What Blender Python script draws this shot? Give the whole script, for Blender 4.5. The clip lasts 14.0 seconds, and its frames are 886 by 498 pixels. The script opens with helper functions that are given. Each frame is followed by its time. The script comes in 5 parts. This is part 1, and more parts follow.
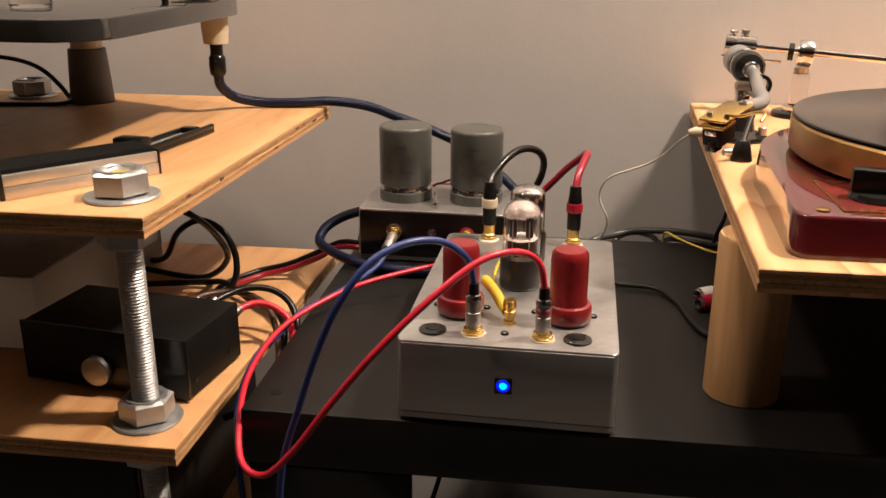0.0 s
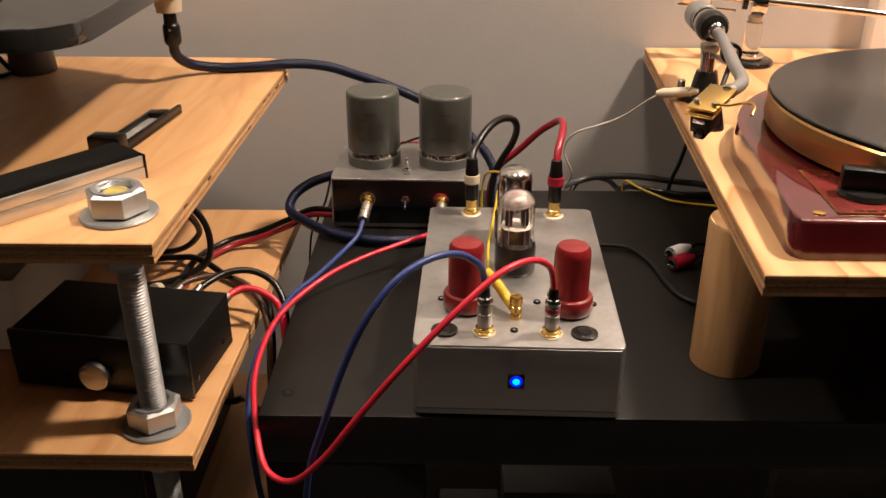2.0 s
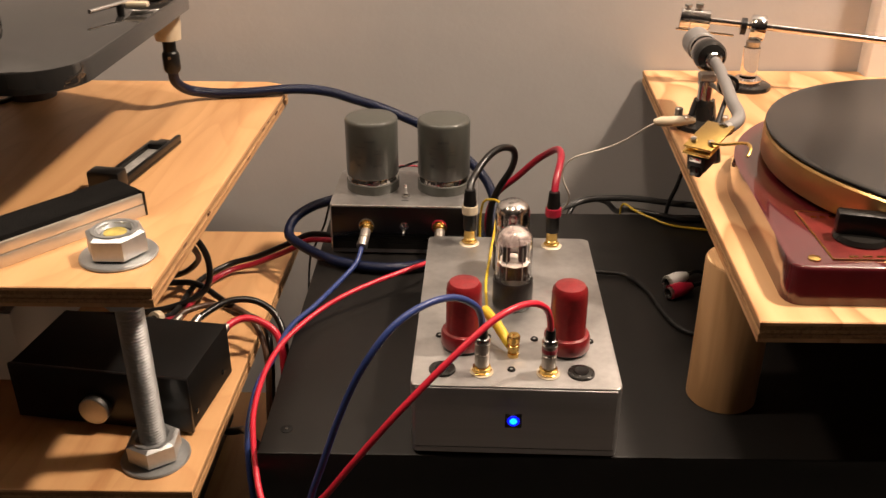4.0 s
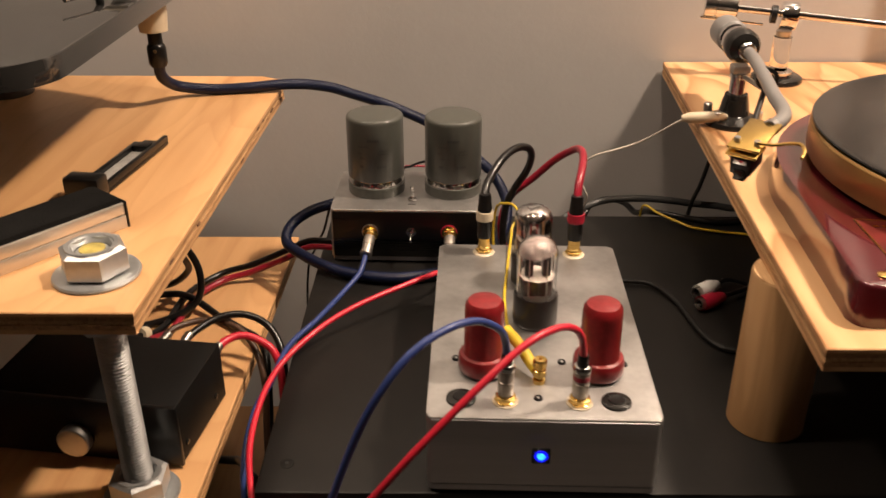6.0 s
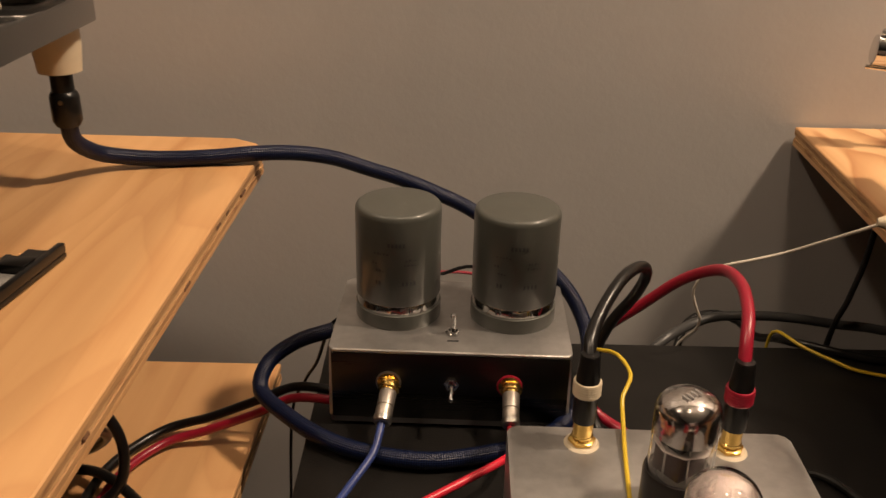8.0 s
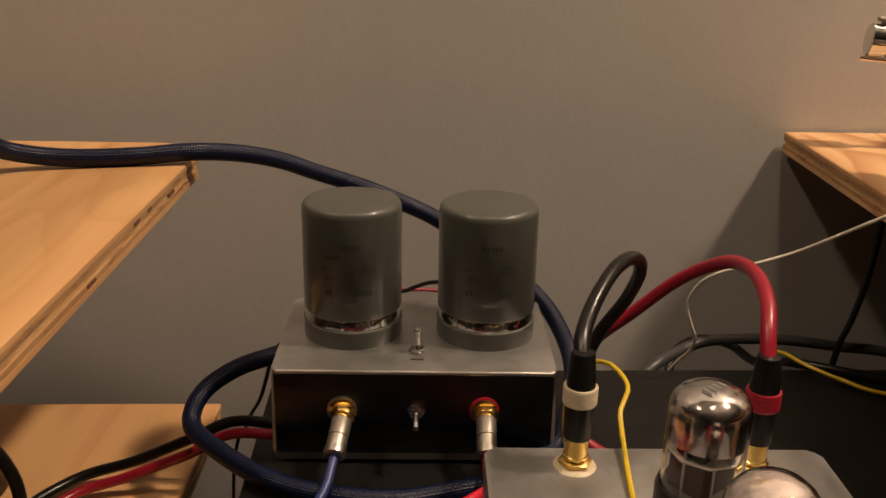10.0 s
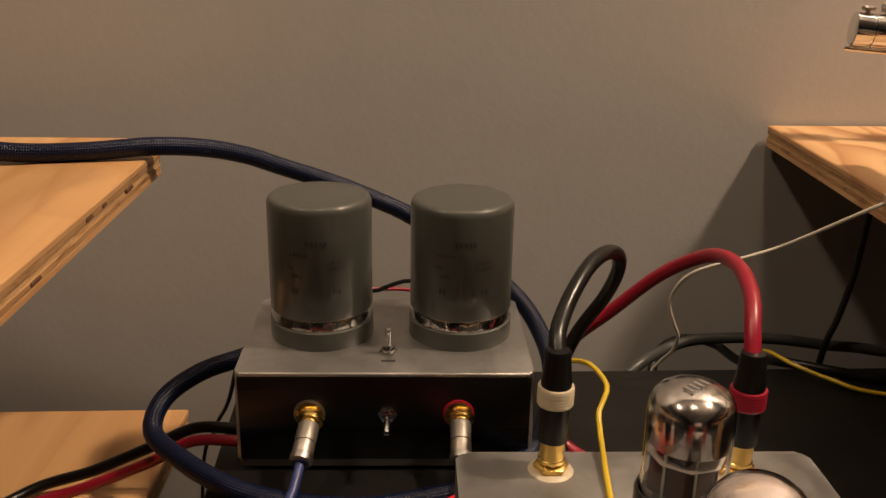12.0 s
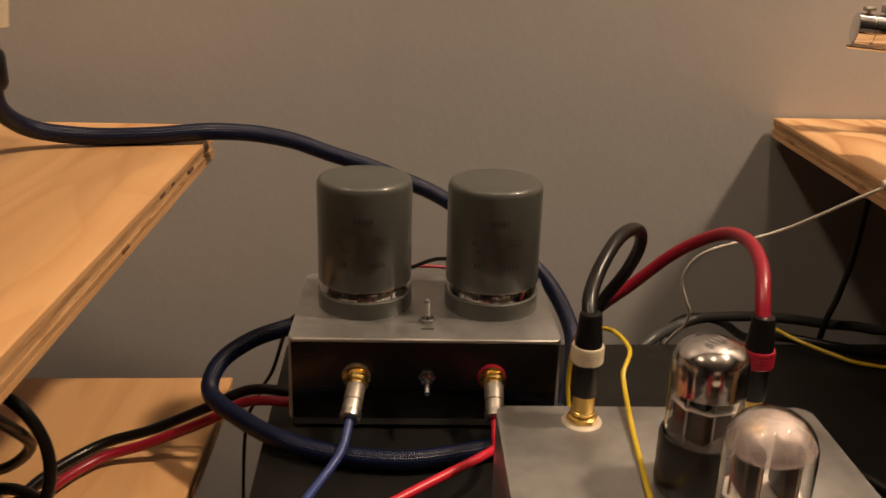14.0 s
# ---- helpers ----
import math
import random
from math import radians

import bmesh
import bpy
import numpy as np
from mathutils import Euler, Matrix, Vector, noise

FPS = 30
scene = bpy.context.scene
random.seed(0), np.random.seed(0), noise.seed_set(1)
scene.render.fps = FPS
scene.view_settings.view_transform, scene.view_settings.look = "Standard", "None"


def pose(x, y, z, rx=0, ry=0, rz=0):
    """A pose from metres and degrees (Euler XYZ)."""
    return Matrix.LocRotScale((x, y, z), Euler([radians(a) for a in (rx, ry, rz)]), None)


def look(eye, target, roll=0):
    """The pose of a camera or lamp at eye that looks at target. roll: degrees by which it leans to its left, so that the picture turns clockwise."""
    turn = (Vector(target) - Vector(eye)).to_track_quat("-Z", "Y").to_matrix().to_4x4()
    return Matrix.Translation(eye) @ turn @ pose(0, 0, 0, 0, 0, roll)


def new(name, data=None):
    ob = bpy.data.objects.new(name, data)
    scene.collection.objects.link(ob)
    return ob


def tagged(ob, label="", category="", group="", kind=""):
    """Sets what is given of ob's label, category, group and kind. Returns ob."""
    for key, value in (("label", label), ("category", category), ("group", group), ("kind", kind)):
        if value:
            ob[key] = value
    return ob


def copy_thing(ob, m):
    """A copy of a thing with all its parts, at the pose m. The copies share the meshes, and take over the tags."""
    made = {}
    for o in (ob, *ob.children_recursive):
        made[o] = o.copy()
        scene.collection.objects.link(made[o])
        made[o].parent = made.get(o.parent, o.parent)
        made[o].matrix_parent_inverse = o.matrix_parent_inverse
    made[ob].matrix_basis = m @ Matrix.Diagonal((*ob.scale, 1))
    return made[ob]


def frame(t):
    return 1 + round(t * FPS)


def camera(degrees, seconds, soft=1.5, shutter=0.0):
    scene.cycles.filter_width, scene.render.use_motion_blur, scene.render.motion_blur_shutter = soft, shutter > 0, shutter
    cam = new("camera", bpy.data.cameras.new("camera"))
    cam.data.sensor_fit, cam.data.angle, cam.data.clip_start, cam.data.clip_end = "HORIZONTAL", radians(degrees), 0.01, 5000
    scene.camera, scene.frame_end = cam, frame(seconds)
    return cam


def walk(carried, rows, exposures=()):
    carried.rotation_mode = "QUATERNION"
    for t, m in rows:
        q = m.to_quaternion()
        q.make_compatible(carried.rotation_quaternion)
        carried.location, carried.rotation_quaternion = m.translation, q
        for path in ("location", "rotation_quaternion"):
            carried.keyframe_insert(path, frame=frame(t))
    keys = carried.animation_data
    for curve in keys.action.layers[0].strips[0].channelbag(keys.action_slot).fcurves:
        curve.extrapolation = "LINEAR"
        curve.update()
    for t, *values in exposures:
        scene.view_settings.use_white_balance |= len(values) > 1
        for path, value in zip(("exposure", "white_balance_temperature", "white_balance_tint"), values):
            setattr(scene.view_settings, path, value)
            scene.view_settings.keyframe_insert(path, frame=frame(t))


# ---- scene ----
cam = camera(53.3, 14.0, shutter=0.5)
PATH = [
    (0, (0.024, 0.026, 0.39), (-0.225, 1.901, -0.259), 0.3),
    (0.5, (-0.018, 0.032, 0.44), (-0.182, 1.878, -0.312), 0.1),
    (1, (-0.055, 0.05, 0.471), (-0.127, 1.84, -0.417), 0.2),
    (1.5, (-0.061, 0.052, 0.484), (-0.094, 1.836, -0.42), 0.0),
    (2, (-0.066, 0.045, 0.491), (-0.097, 1.836, -0.398), 0.0),
    (2.5, (-0.064, 0.045, 0.504), (-0.097, 1.841, -0.377), 0.2),
    (3, (-0.071, 0.046, 0.517), (-0.097, 1.847, -0.355), 0.4),
    (3.2, (-0.078, 0.049, 0.52), (-0.101, 1.847, -0.356), 0.2),
    (5.3, (-0.037, 0.079, 0.534), (-0.077, 1.858, -0.379), -0.1),
    (5.5, (-0.041, 0.088, 0.525), (-0.081, 1.869, -0.385), -0.2),
    (6, (-0.085, 0.142, 0.507), (-0.102, 1.921, -0.407), -0.1),
    (6.5, (-0.123, 0.197, 0.515), (-0.077, 1.987, -0.376), 0.9),
    (7, (-0.1, 0.301, 0.493), (-0.04, 2.103, -0.371), 1.6),
    (7.5, (-0.111, 0.423, 0.454), (-0.111, 2.238, -0.386), 1.7),
    (7.7, (-0.144, 0.474, 0.443), (-0.144, 2.288, -0.399), 1.5),
    (9.8, (-0.144, 0.569, 0.348), (-0.06, 2.44, -0.354), 1.2),
    (10, (-0.141, 0.574, 0.343), (-0.052, 2.453, -0.336), 1.2),
    (10.5, (-0.138, 0.582, 0.323), (-0.038, 2.477, -0.307), 1.2),
    (11, (-0.141, 0.587, 0.327), (-0.027, 2.479, -0.313), 1.3),
    (11.5, (-0.138, 0.597, 0.323), (-0.018, 2.483, -0.334), 1.2),
    (12, (-0.13, 0.595, 0.329), (-0.011, 2.477, -0.338), 1.1),
    (12.5, (-0.128, 0.581, 0.337), (-0.004, 2.462, -0.331), 1.2),
    (13, (-0.132, 0.573, 0.343), (-0.002, 2.455, -0.321), 1.3),
    (13.5, (-0.14, 0.565, 0.34), (-0.007, 2.443, -0.333), 1.7),
    (14, (-0.159, 0.542, 0.337), (-0.037, 2.418, -0.346), 1.6),
]
U = 0.75  # metres in one unit of the plan; all numbers below are in plan units
EXPOSE = [(0.0, 0.68, 6200, 10), (1.5, 0.43, 6200, 10), (3.0, 0.52, 6300, 10), (6.0, 0.40, 6500, 10), (6.5, -0.12, 6700, 10), (7.0, -0.42, 6900, 10), (7.5, -0.12, 6900, 10), (9.8, -0.33, 7100, 10), (14.0, -0.25, 7100, 10)]
walk(cam, [(t, look(Vector(eye) * U, Vector(target) * U, roll)) for t, eye, target, roll in PATH], EXPOSE)


# ---- light ----
world = bpy.data.worlds.new("room_air")
world.use_nodes = True
world.node_tree.nodes["Background"].inputs[0].default_value = (1.0, 0.85, 0.68, 1)
world.node_tree.nodes["Background"].inputs[1].default_value = 0.02
scene.world = world


def lamp(x, y, z, watts, size, target, color=(1.0, 0.785, 0.60)):
    data = bpy.data.lights.new("ceiling_spot", "AREA")
    data.shape, data.size, data.energy, data.color = "DISK", size, watts, color
    ob = new("ceiling_spot", data)
    ob.matrix_world = look((x * U, y * U, z * U), (target[0] * U, target[1] * U, target[2] * U))
    return ob


LAMP_Z = 1.95
SPOTS = [(1.01, 0.93, 36.0), (-0.05, 0.64, 5.2), (-1.10, 0.70, 9.0)]
for sx, sy, power in SPOTS:
    lamp(sx, sy, LAMP_Z, power, 0.13, (sx * 0.55, 0.95, 0.1))

# ---- materials ----


def mat(name, color, rough=0.5, metal=0.0, vary=0.15, scale=8.0, bump=0.0, bump_scale=60.0, stretch=(1, 1, 1), coat=0.0, rough_vary=0.0, spec=0.5):
    """A surface whose colour drifts at two scales, with fine relief."""
    m = bpy.data.materials.new(name)
    m.use_nodes = True
    nt = m.node_tree
    b = nt.nodes["Principled BSDF"]
    b.inputs["Metallic"].default_value = metal
    b.inputs["Roughness"].default_value = rough
    b.inputs["Coat Weight"].default_value = coat
    b.inputs["Coat Roughness"].default_value = 0.04
    b.inputs["Specular IOR Level"].default_value = spec
    tc = nt.nodes.new("ShaderNodeTexCoord")
    mp = nt.nodes.new("ShaderNodeMapping")
    mp.inputs["Scale"].default_value = stretch
    nt.links.new(tc.outputs["Object"], mp.inputs["Vector"])
    n1 = nt.nodes.new("ShaderNodeTexNoise")
    n1.inputs["Scale"].default_value, n1.inputs["Detail"].default_value = scale, 6
    n2 = nt.nodes.new("ShaderNodeTexNoise")
    n2.inputs["Scale"].default_value, n2.inputs["Detail"].default_value = scale * 9, 3
    mix = nt.nodes.new("ShaderNodeMath")
    mix.operation = "MULTIPLY_ADD"
    mix.inputs[1].default_value = 0.4
    nt.links.new(mp.outputs[0], n1.inputs["Vector"])
    nt.links.new(mp.outputs[0], n2.inputs["Vector"])
    nt.links.new(n2.outputs["Fac"], mix.inputs[0])
    nt.links.new(n1.outputs["Fac"], mix.inputs[2])
    ramp = nt.nodes.new("ShaderNodeValToRGB")
    lo, hi = 1 - vary, 1 + vary
    ramp.color_ramp.elements[0].position, ramp.color_ramp.elements[1].position = 0.45, 0.95
    ramp.color_ramp.elements[0].color = (*[min(1, c * lo) for c in color], 1)
    ramp.color_ramp.elements[1].color = (*[min(1, c * hi) for c in color], 1)
    nt.links.new(mix.outputs[0], ramp.inputs[0])
    nt.links.new(ramp.outputs[0], b.inputs["Base Color"])
    if rough_vary:
        mr = nt.nodes.new("ShaderNodeMapRange")
        mr.inputs["From Min"].default_value, mr.inputs["From Max"].default_value = 0.45, 0.95
        mr.inputs["To Min"].default_value, mr.inputs["To Max"].default_value = rough - rough_vary, rough + rough_vary
        nt.links.new(mix.outputs[0], mr.inputs["Value"])
        nt.links.new(mr.outputs[0], b.inputs["Roughness"])
    if bump:
        n3 = nt.nodes.new("ShaderNodeTexNoise")
        n3.inputs["Scale"].default_value, n3.inputs["Detail"].default_value = bump_scale, 4
        nt.links.new(mp.outputs[0], n3.inputs["Vector"])
        bp = nt.nodes.new("ShaderNodeBump")
        bp.inputs["Strength"].default_value, bp.inputs["Distance"].default_value = bump, 0.002
        nt.links.new(n3.outputs["Fac"], bp.inputs["Height"])
        nt.links.new(bp.outputs[0], b.inputs["Normal"])
    return m


def blend(nt, fac, a, color):
    mx = nt.nodes.new("ShaderNodeMix")
    mx.data_type = "RGBA"
    nt.links.new(fac, mx.inputs["Factor"])
    nt.links.new(a, mx.inputs["A"])
    mx.inputs["B"].default_value = (*color, 1)
    return mx.outputs["Result"]


def cathedral(nt, tc, last, dark, figure):
    """The contour-like figure of rotary-cut veneer: nested growth bands with a soft and a sharp side."""
    mp = nt.nodes.new("ShaderNodeMapping")
    mp.inputs["Scale"].default_value = (4.6, 1.15, 1.0)
    nt.links.new(tc.outputs["Object"], mp.inputs["Vector"])
    hill = nt.nodes.new("ShaderNodeTexNoise")
    hill.inputs["Scale"].default_value, hill.inputs["Detail"].default_value = 2.1, 1.6
    nt.links.new(mp.outputs[0], hill.inputs["Vector"])
    many = nt.nodes.new("ShaderNodeMath")
    many.operation, many.inputs[1].default_value = "MULTIPLY", 13.0
    nt.links.new(hill.outputs["Fac"], many.inputs[0])
    saw = nt.nodes.new("ShaderNodeMath")
    saw.operation = "FRACT"
    nt.links.new(many.outputs[0], saw.inputs[0])
    ramp = nt.nodes.new("ShaderNodeValToRGB")
    e = ramp.color_ramp.elements
    e[0].position, e[1].position = 0.0, 1.0
    e[0].color, e[1].color = (0, 0, 0, 1), (0.0, 0.0, 0.0, 1)
    for at, v in ((0.35, 0.05), (0.80, 0.75), (0.90, 1.0), (0.95, 0.35)):
        n = e.new(at)
        n.color = (v * figure, v * figure, v * figure, 1)
    nt.links.new(saw.outputs[0], ramp.inputs[0])
    return blend(nt, ramp.outputs[0], last, (dark[0] * 0.9, dark[1] * 0.78, dark[2] * 0.72))


def knot(nt, tc, last, dark, x, y, rx, ry):
    """One dark oval knot with a browned halo, at a place on the board."""
    mp = nt.nodes.new("ShaderNodeMapping")
    mp.inputs["Location"].default_value = (-x / rx, -y / ry, 0)
    mp.inputs["Scale"].default_value = (1 / rx, 1 / ry, 0)
    nt.links.new(tc.outputs["Object"], mp.inputs["Vector"])
    far = nt.nodes.new("ShaderNodeVectorMath")
    far.operation = "LENGTH"
    nt.links.new(mp.outputs[0], far.inputs[0])
    ramp = nt.nodes.new("ShaderNodeValToRGB")
    e = ramp.color_ramp.elements
    e[0].position, e[1].position = 0.35, 1.0
    e[0].color, e[1].color = (0.95, 0.95, 0.95, 1), (0, 0, 0, 1)
    n = e.new(0.6)
    n.color = (0.45, 0.45, 0.45, 1)
    nt.links.new(far.outputs["Value"], ramp.inputs[0])
    return blend(nt, ramp.outputs[0], last, (dark[0] * 0.4, dark[1] * 0.3, dark[2] * 0.25))


def wood(name, light, dark, axis="Y", scale=1.0, rough=0.45, figure=0.0, spots=()):
    """Pine veneer: long figure along one axis, fine fibres, and knots where spots name them."""
    m = bpy.data.materials.new(name)
    m.use_nodes = True
    nt = m.node_tree
    b = nt.nodes["Principled BSDF"]
    b.inputs["Roughness"].default_value = rough
    tc = nt.nodes.new("ShaderNodeTexCoord")
    mp = nt.nodes.new("ShaderNodeMapping")
    across, along = 9.0 * scale, 0.9 * scale
    mp.inputs["Scale"].default_value = (along if axis == "X" else across, along if axis == "Y" else across, along if axis == "Z" else across)
    nt.links.new(tc.outputs["Object"], mp.inputs["Vector"])
    warp = nt.nodes.new("ShaderNodeTexNoise")
    warp.inputs["Scale"].default_value, warp.inputs["Detail"].default_value = 1.6, 3
    nt.links.new(mp.outputs[0], warp.inputs["Vector"])
    add = nt.nodes.new("ShaderNodeVectorMath")
    add.operation = "MULTIPLY_ADD"
    add.inputs[1].default_value = (2.4, 2.4, 2.4)
    nt.links.new(warp.outputs["Color"], add.inputs[0])
    nt.links.new(mp.outputs[0], add.inputs[2])
    wave = nt.nodes.new("ShaderNodeTexNoise")
    wave.inputs["Scale"].default_value, wave.inputs["Detail"].default_value = 1.5, 2
    nt.links.new(add.outputs[0], wave.inputs["Vector"])
    mp2 = nt.nodes.new("ShaderNodeMapping")
    mp2.inputs["Scale"].default_value = [c * 28 if c > 5 * scale else c * 6 for c in mp.inputs["Scale"].default_value]
    nt.links.new(tc.outputs["Object"], mp2.inputs["Vector"])
    fib = nt.nodes.new("ShaderNodeTexNoise")
    fib.inputs["Scale"].default_value, fib.inputs["Detail"].default_value = 1.0, 3
    nt.links.new(mp2.outputs[0], fib.inputs["Vector"])
    ma = nt.nodes.new("ShaderNodeMath")
    ma.operation, ma.inputs[1].default_value = "MULTIPLY_ADD", 0.16
    nt.links.new(fib.outputs["Fac"], ma.inputs[0])
    nt.links.new(wave.outputs["Fac"], ma.inputs[2])
    ramp = nt.nodes.new("ShaderNodeValToRGB")
    e = ramp.color_ramp.elements
    e[0].position, e[1].position = 0.40, 0.72
    e[0].color, e[1].color = (*dark, 1), (*light, 1)
    mid = e.new(0.53)
    mid.color = (*[0.35 * d + 0.65 * l for d, l in zip(dark, light)], 1)
    nt.links.new(ma.outputs[0], ramp.inputs[0])
    last = ramp.outputs[0]
    if figure:
        last = cathedral(nt, tc, last, dark, figure)
    for sx, sy, rx, ry in spots:
        last = knot(nt, tc, last, dark, sx, sy, rx, ry)
    nt.links.new(last, b.inputs["Base Color"])
    bp = nt.nodes.new("ShaderNodeBump")
    bp.inputs["Strength"].default_value, bp.inputs["Distance"].default_value = 0.25, 0.0008
    nt.links.new(fib.outputs["Fac"], bp.inputs["Height"])
    nt.links.new(bp.outputs[0], b.inputs["Normal"])
    return m


def glass(name, tint=(1, 1, 1), rough=0.0):
    m = bpy.data.materials.new(name)
    m.use_nodes = True
    b = m.node_tree.nodes["Principled BSDF"]
    b.inputs["Base Color"].default_value = (*tint, 1)
    b.inputs["Transmission Weight"].default_value = 1.0
    b.inputs["Roughness"].default_value = rough
    b.inputs["IOR"].default_value = 1.45
    return m


def glow(name, color, strength):
    m = bpy.data.materials.new(name)
    m.use_nodes = True
    b = m.node_tree.nodes["Principled BSDF"]
    b.inputs["Base Color"].default_value = (*color, 1)
    b.inputs["Emission Color"].default_value = (*color, 1)
    b.inputs["Emission Strength"].default_value = strength
    return m


WALL = mat("wall_paint", (0.48, 0.46, 0.445), 0.5, vary=0.06, scale=3, bump=0.09, bump_scale=190)
# near-black only to hold down fill light from the unseen walls
WALL_LOW_BOUNCE = mat("low_bounce_wall", (0.08, 0.074, 0.068), 0.6, vary=0.08, scale=3)
# ceiling and floor tones are lowered to limit bounced fill, both unseen
CEIL = mat("ceiling_paint", (0.50, 0.48, 0.46), 0.7, vary=0.04)
FLOOR = mat("low_bounce_floor", (0.055, 0.05, 0.045), 0.9, vary=0.3, scale=40, bump=0.6, bump_scale=300)
WHITE = mat("white_paint", (0.78, 0.77, 0.75), 0.4, vary=0.04)
PINE = wood("pine_veneer", (0.67, 0.39, 0.18), (0.45, 0.22, 0.085), scale=0.7, figure=0.22)
PINE_KNOTTY = wood("knotty_pine_veneer", (0.70, 0.43, 0.215), (0.47, 0.235, 0.095), scale=0.7, figure=0.85, spots=((0.2195, 0.993, 0.024, 0.017), (0.62, 0.90, 0.03, 0.014)))
PLY_A = wood("ply_long_grain", (0.66, 0.42, 0.21), (0.40, 0.21, 0.085), "Y", 22, 0.6)
PLY_B = wood("ply_end_grain", (0.48, 0.27, 0.12), (0.24, 0.11, 0.042), "Y", 26, 0.7)
VOID = mat("dark_core_gap", (0.11, 0.048, 0.02), 0.8, vary=0.3, scale=80)
DOWEL = wood("turned_wood", (0.49, 0.295, 0.14), (0.38, 0.215, 0.095), "Z", 1.6, 0.38)
BLACK_TOP = mat("black_laminate", (0.0090, 0.0082, 0.0076), 0.42, vary=0.25, scale=20, bump=0.1, bump_scale=900, spec=0.32)
BLACK = mat("black_plastic", (0.0055, 0.0053, 0.0053), 0.3, vary=0.2, scale=30, spec=0.4)
BLACK_MATT = mat("black_matt", (0.010, 0.0095, 0.009), 0.55, vary=0.3, scale=30, bump=0.1, bump_scale=700, spec=0.35)
BLACK_CASE = mat("black_powder_coat", (0.0055, 0.0052, 0.005), 0.6, vary=0.3, scale=30, bump=0.12, bump_scale=900, spec=0.18)
BLACK_GLOSS = mat("black_gloss", (0.016, 0.015, 0.014), 0.07, vary=0.2, scale=6, rough_vary=0.02)
ACRYLIC_BLACK = mat("polished_black_acrylic", (0.02, 0.019, 0.018), 0.03, vary=0.2, scale=6, coat=0.6)
ALU = mat("cast_aluminium", (0.45, 0.44, 0.43), 0.43, 0.9, vary=0.20, scale=22, bump=0.05, bump_scale=700, rough_vary=0.08)
ALU_FRONT = mat("brushed_aluminium", (0.46, 0.45, 0.455), 0.42, 1.0, vary=0.1, scale=10, bump=0.06, bump_scale=240, stretch=(0.15, 1, 6), rough_vary=0.05)
# paler than the cast metal, to paint the glint of a lamp-lit bevel
EDGE = mat("edge_glint", (0.86, 0.84, 0.80), 0.38, 1.0, vary=0.1, scale=30, rough_vary=0.06)
CHROME = mat("chrome", (0.72, 0.71, 0.70), 0.08, 1.0, vary=0.05)
STEEL = mat("zinc_steel", (0.50, 0.515, 0.52), 0.43, 0.8, vary=0.14, scale=40, rough_vary=0.08, bump=0.06, bump_scale=300)
NICKEL = mat("satin_nickel", (0.50, 0.48, 0.45), 0.34, 1.0, vary=0.1, scale=30)
SATIN = mat("satin_aluminium", (0.66, 0.61, 0.54), 0.36, 0.7, vary=0.1, scale=20, stretch=(1, 0.2, 1))
PLUG = mat("plug_shell", (0.40, 0.36, 0.32), 0.42, 0.85, vary=0.1, scale=40)
# aluminium front; the dark room it mirrors is put into its base colour
ALU_DARK_REFLECTION = mat("brushed_front_dark_reflection", (0.078, 0.075, 0.071), 0.3, 1.0, vary=0.1, scale=10, bump=0.05, bump_scale=240, stretch=(0.15, 1, 6), rough_vary=0.04)
GOLD = mat("gold_plate", (0.80, 0.54, 0.17), 0.24, 1.0, vary=0.1, scale=40)
GREY_PAINT = mat("grey_enamel", (0.072, 0.074, 0.065), 0.36, vary=0.10, scale=12, coat=0.45, bump=0.02, bump_scale=260, spec=0.35)
GREY_PAINT.node_tree.nodes["Principled BSDF"].inputs["Coat Roughness"].default_value = 0.1
RED_PAINT = mat("red_painted_metal", (0.21, 0.010, 0.013), 0.32, vary=0.35, scale=40, coat=0.5, bump=0.08, bump_scale=260)
RED_RUBBER = mat("red_cable", (0.56, 0.018, 0.04), 0.35, vary=0.08, scale=30)
RED_DARK = mat("red_silicone", (0.29, 0.010, 0.028), 0.32, vary=0.08, scale=30)
BLUE_CABLE = mat("blue_cable", (0.026, 0.046, 0.175), 0.4, vary=0.1, scale=30)


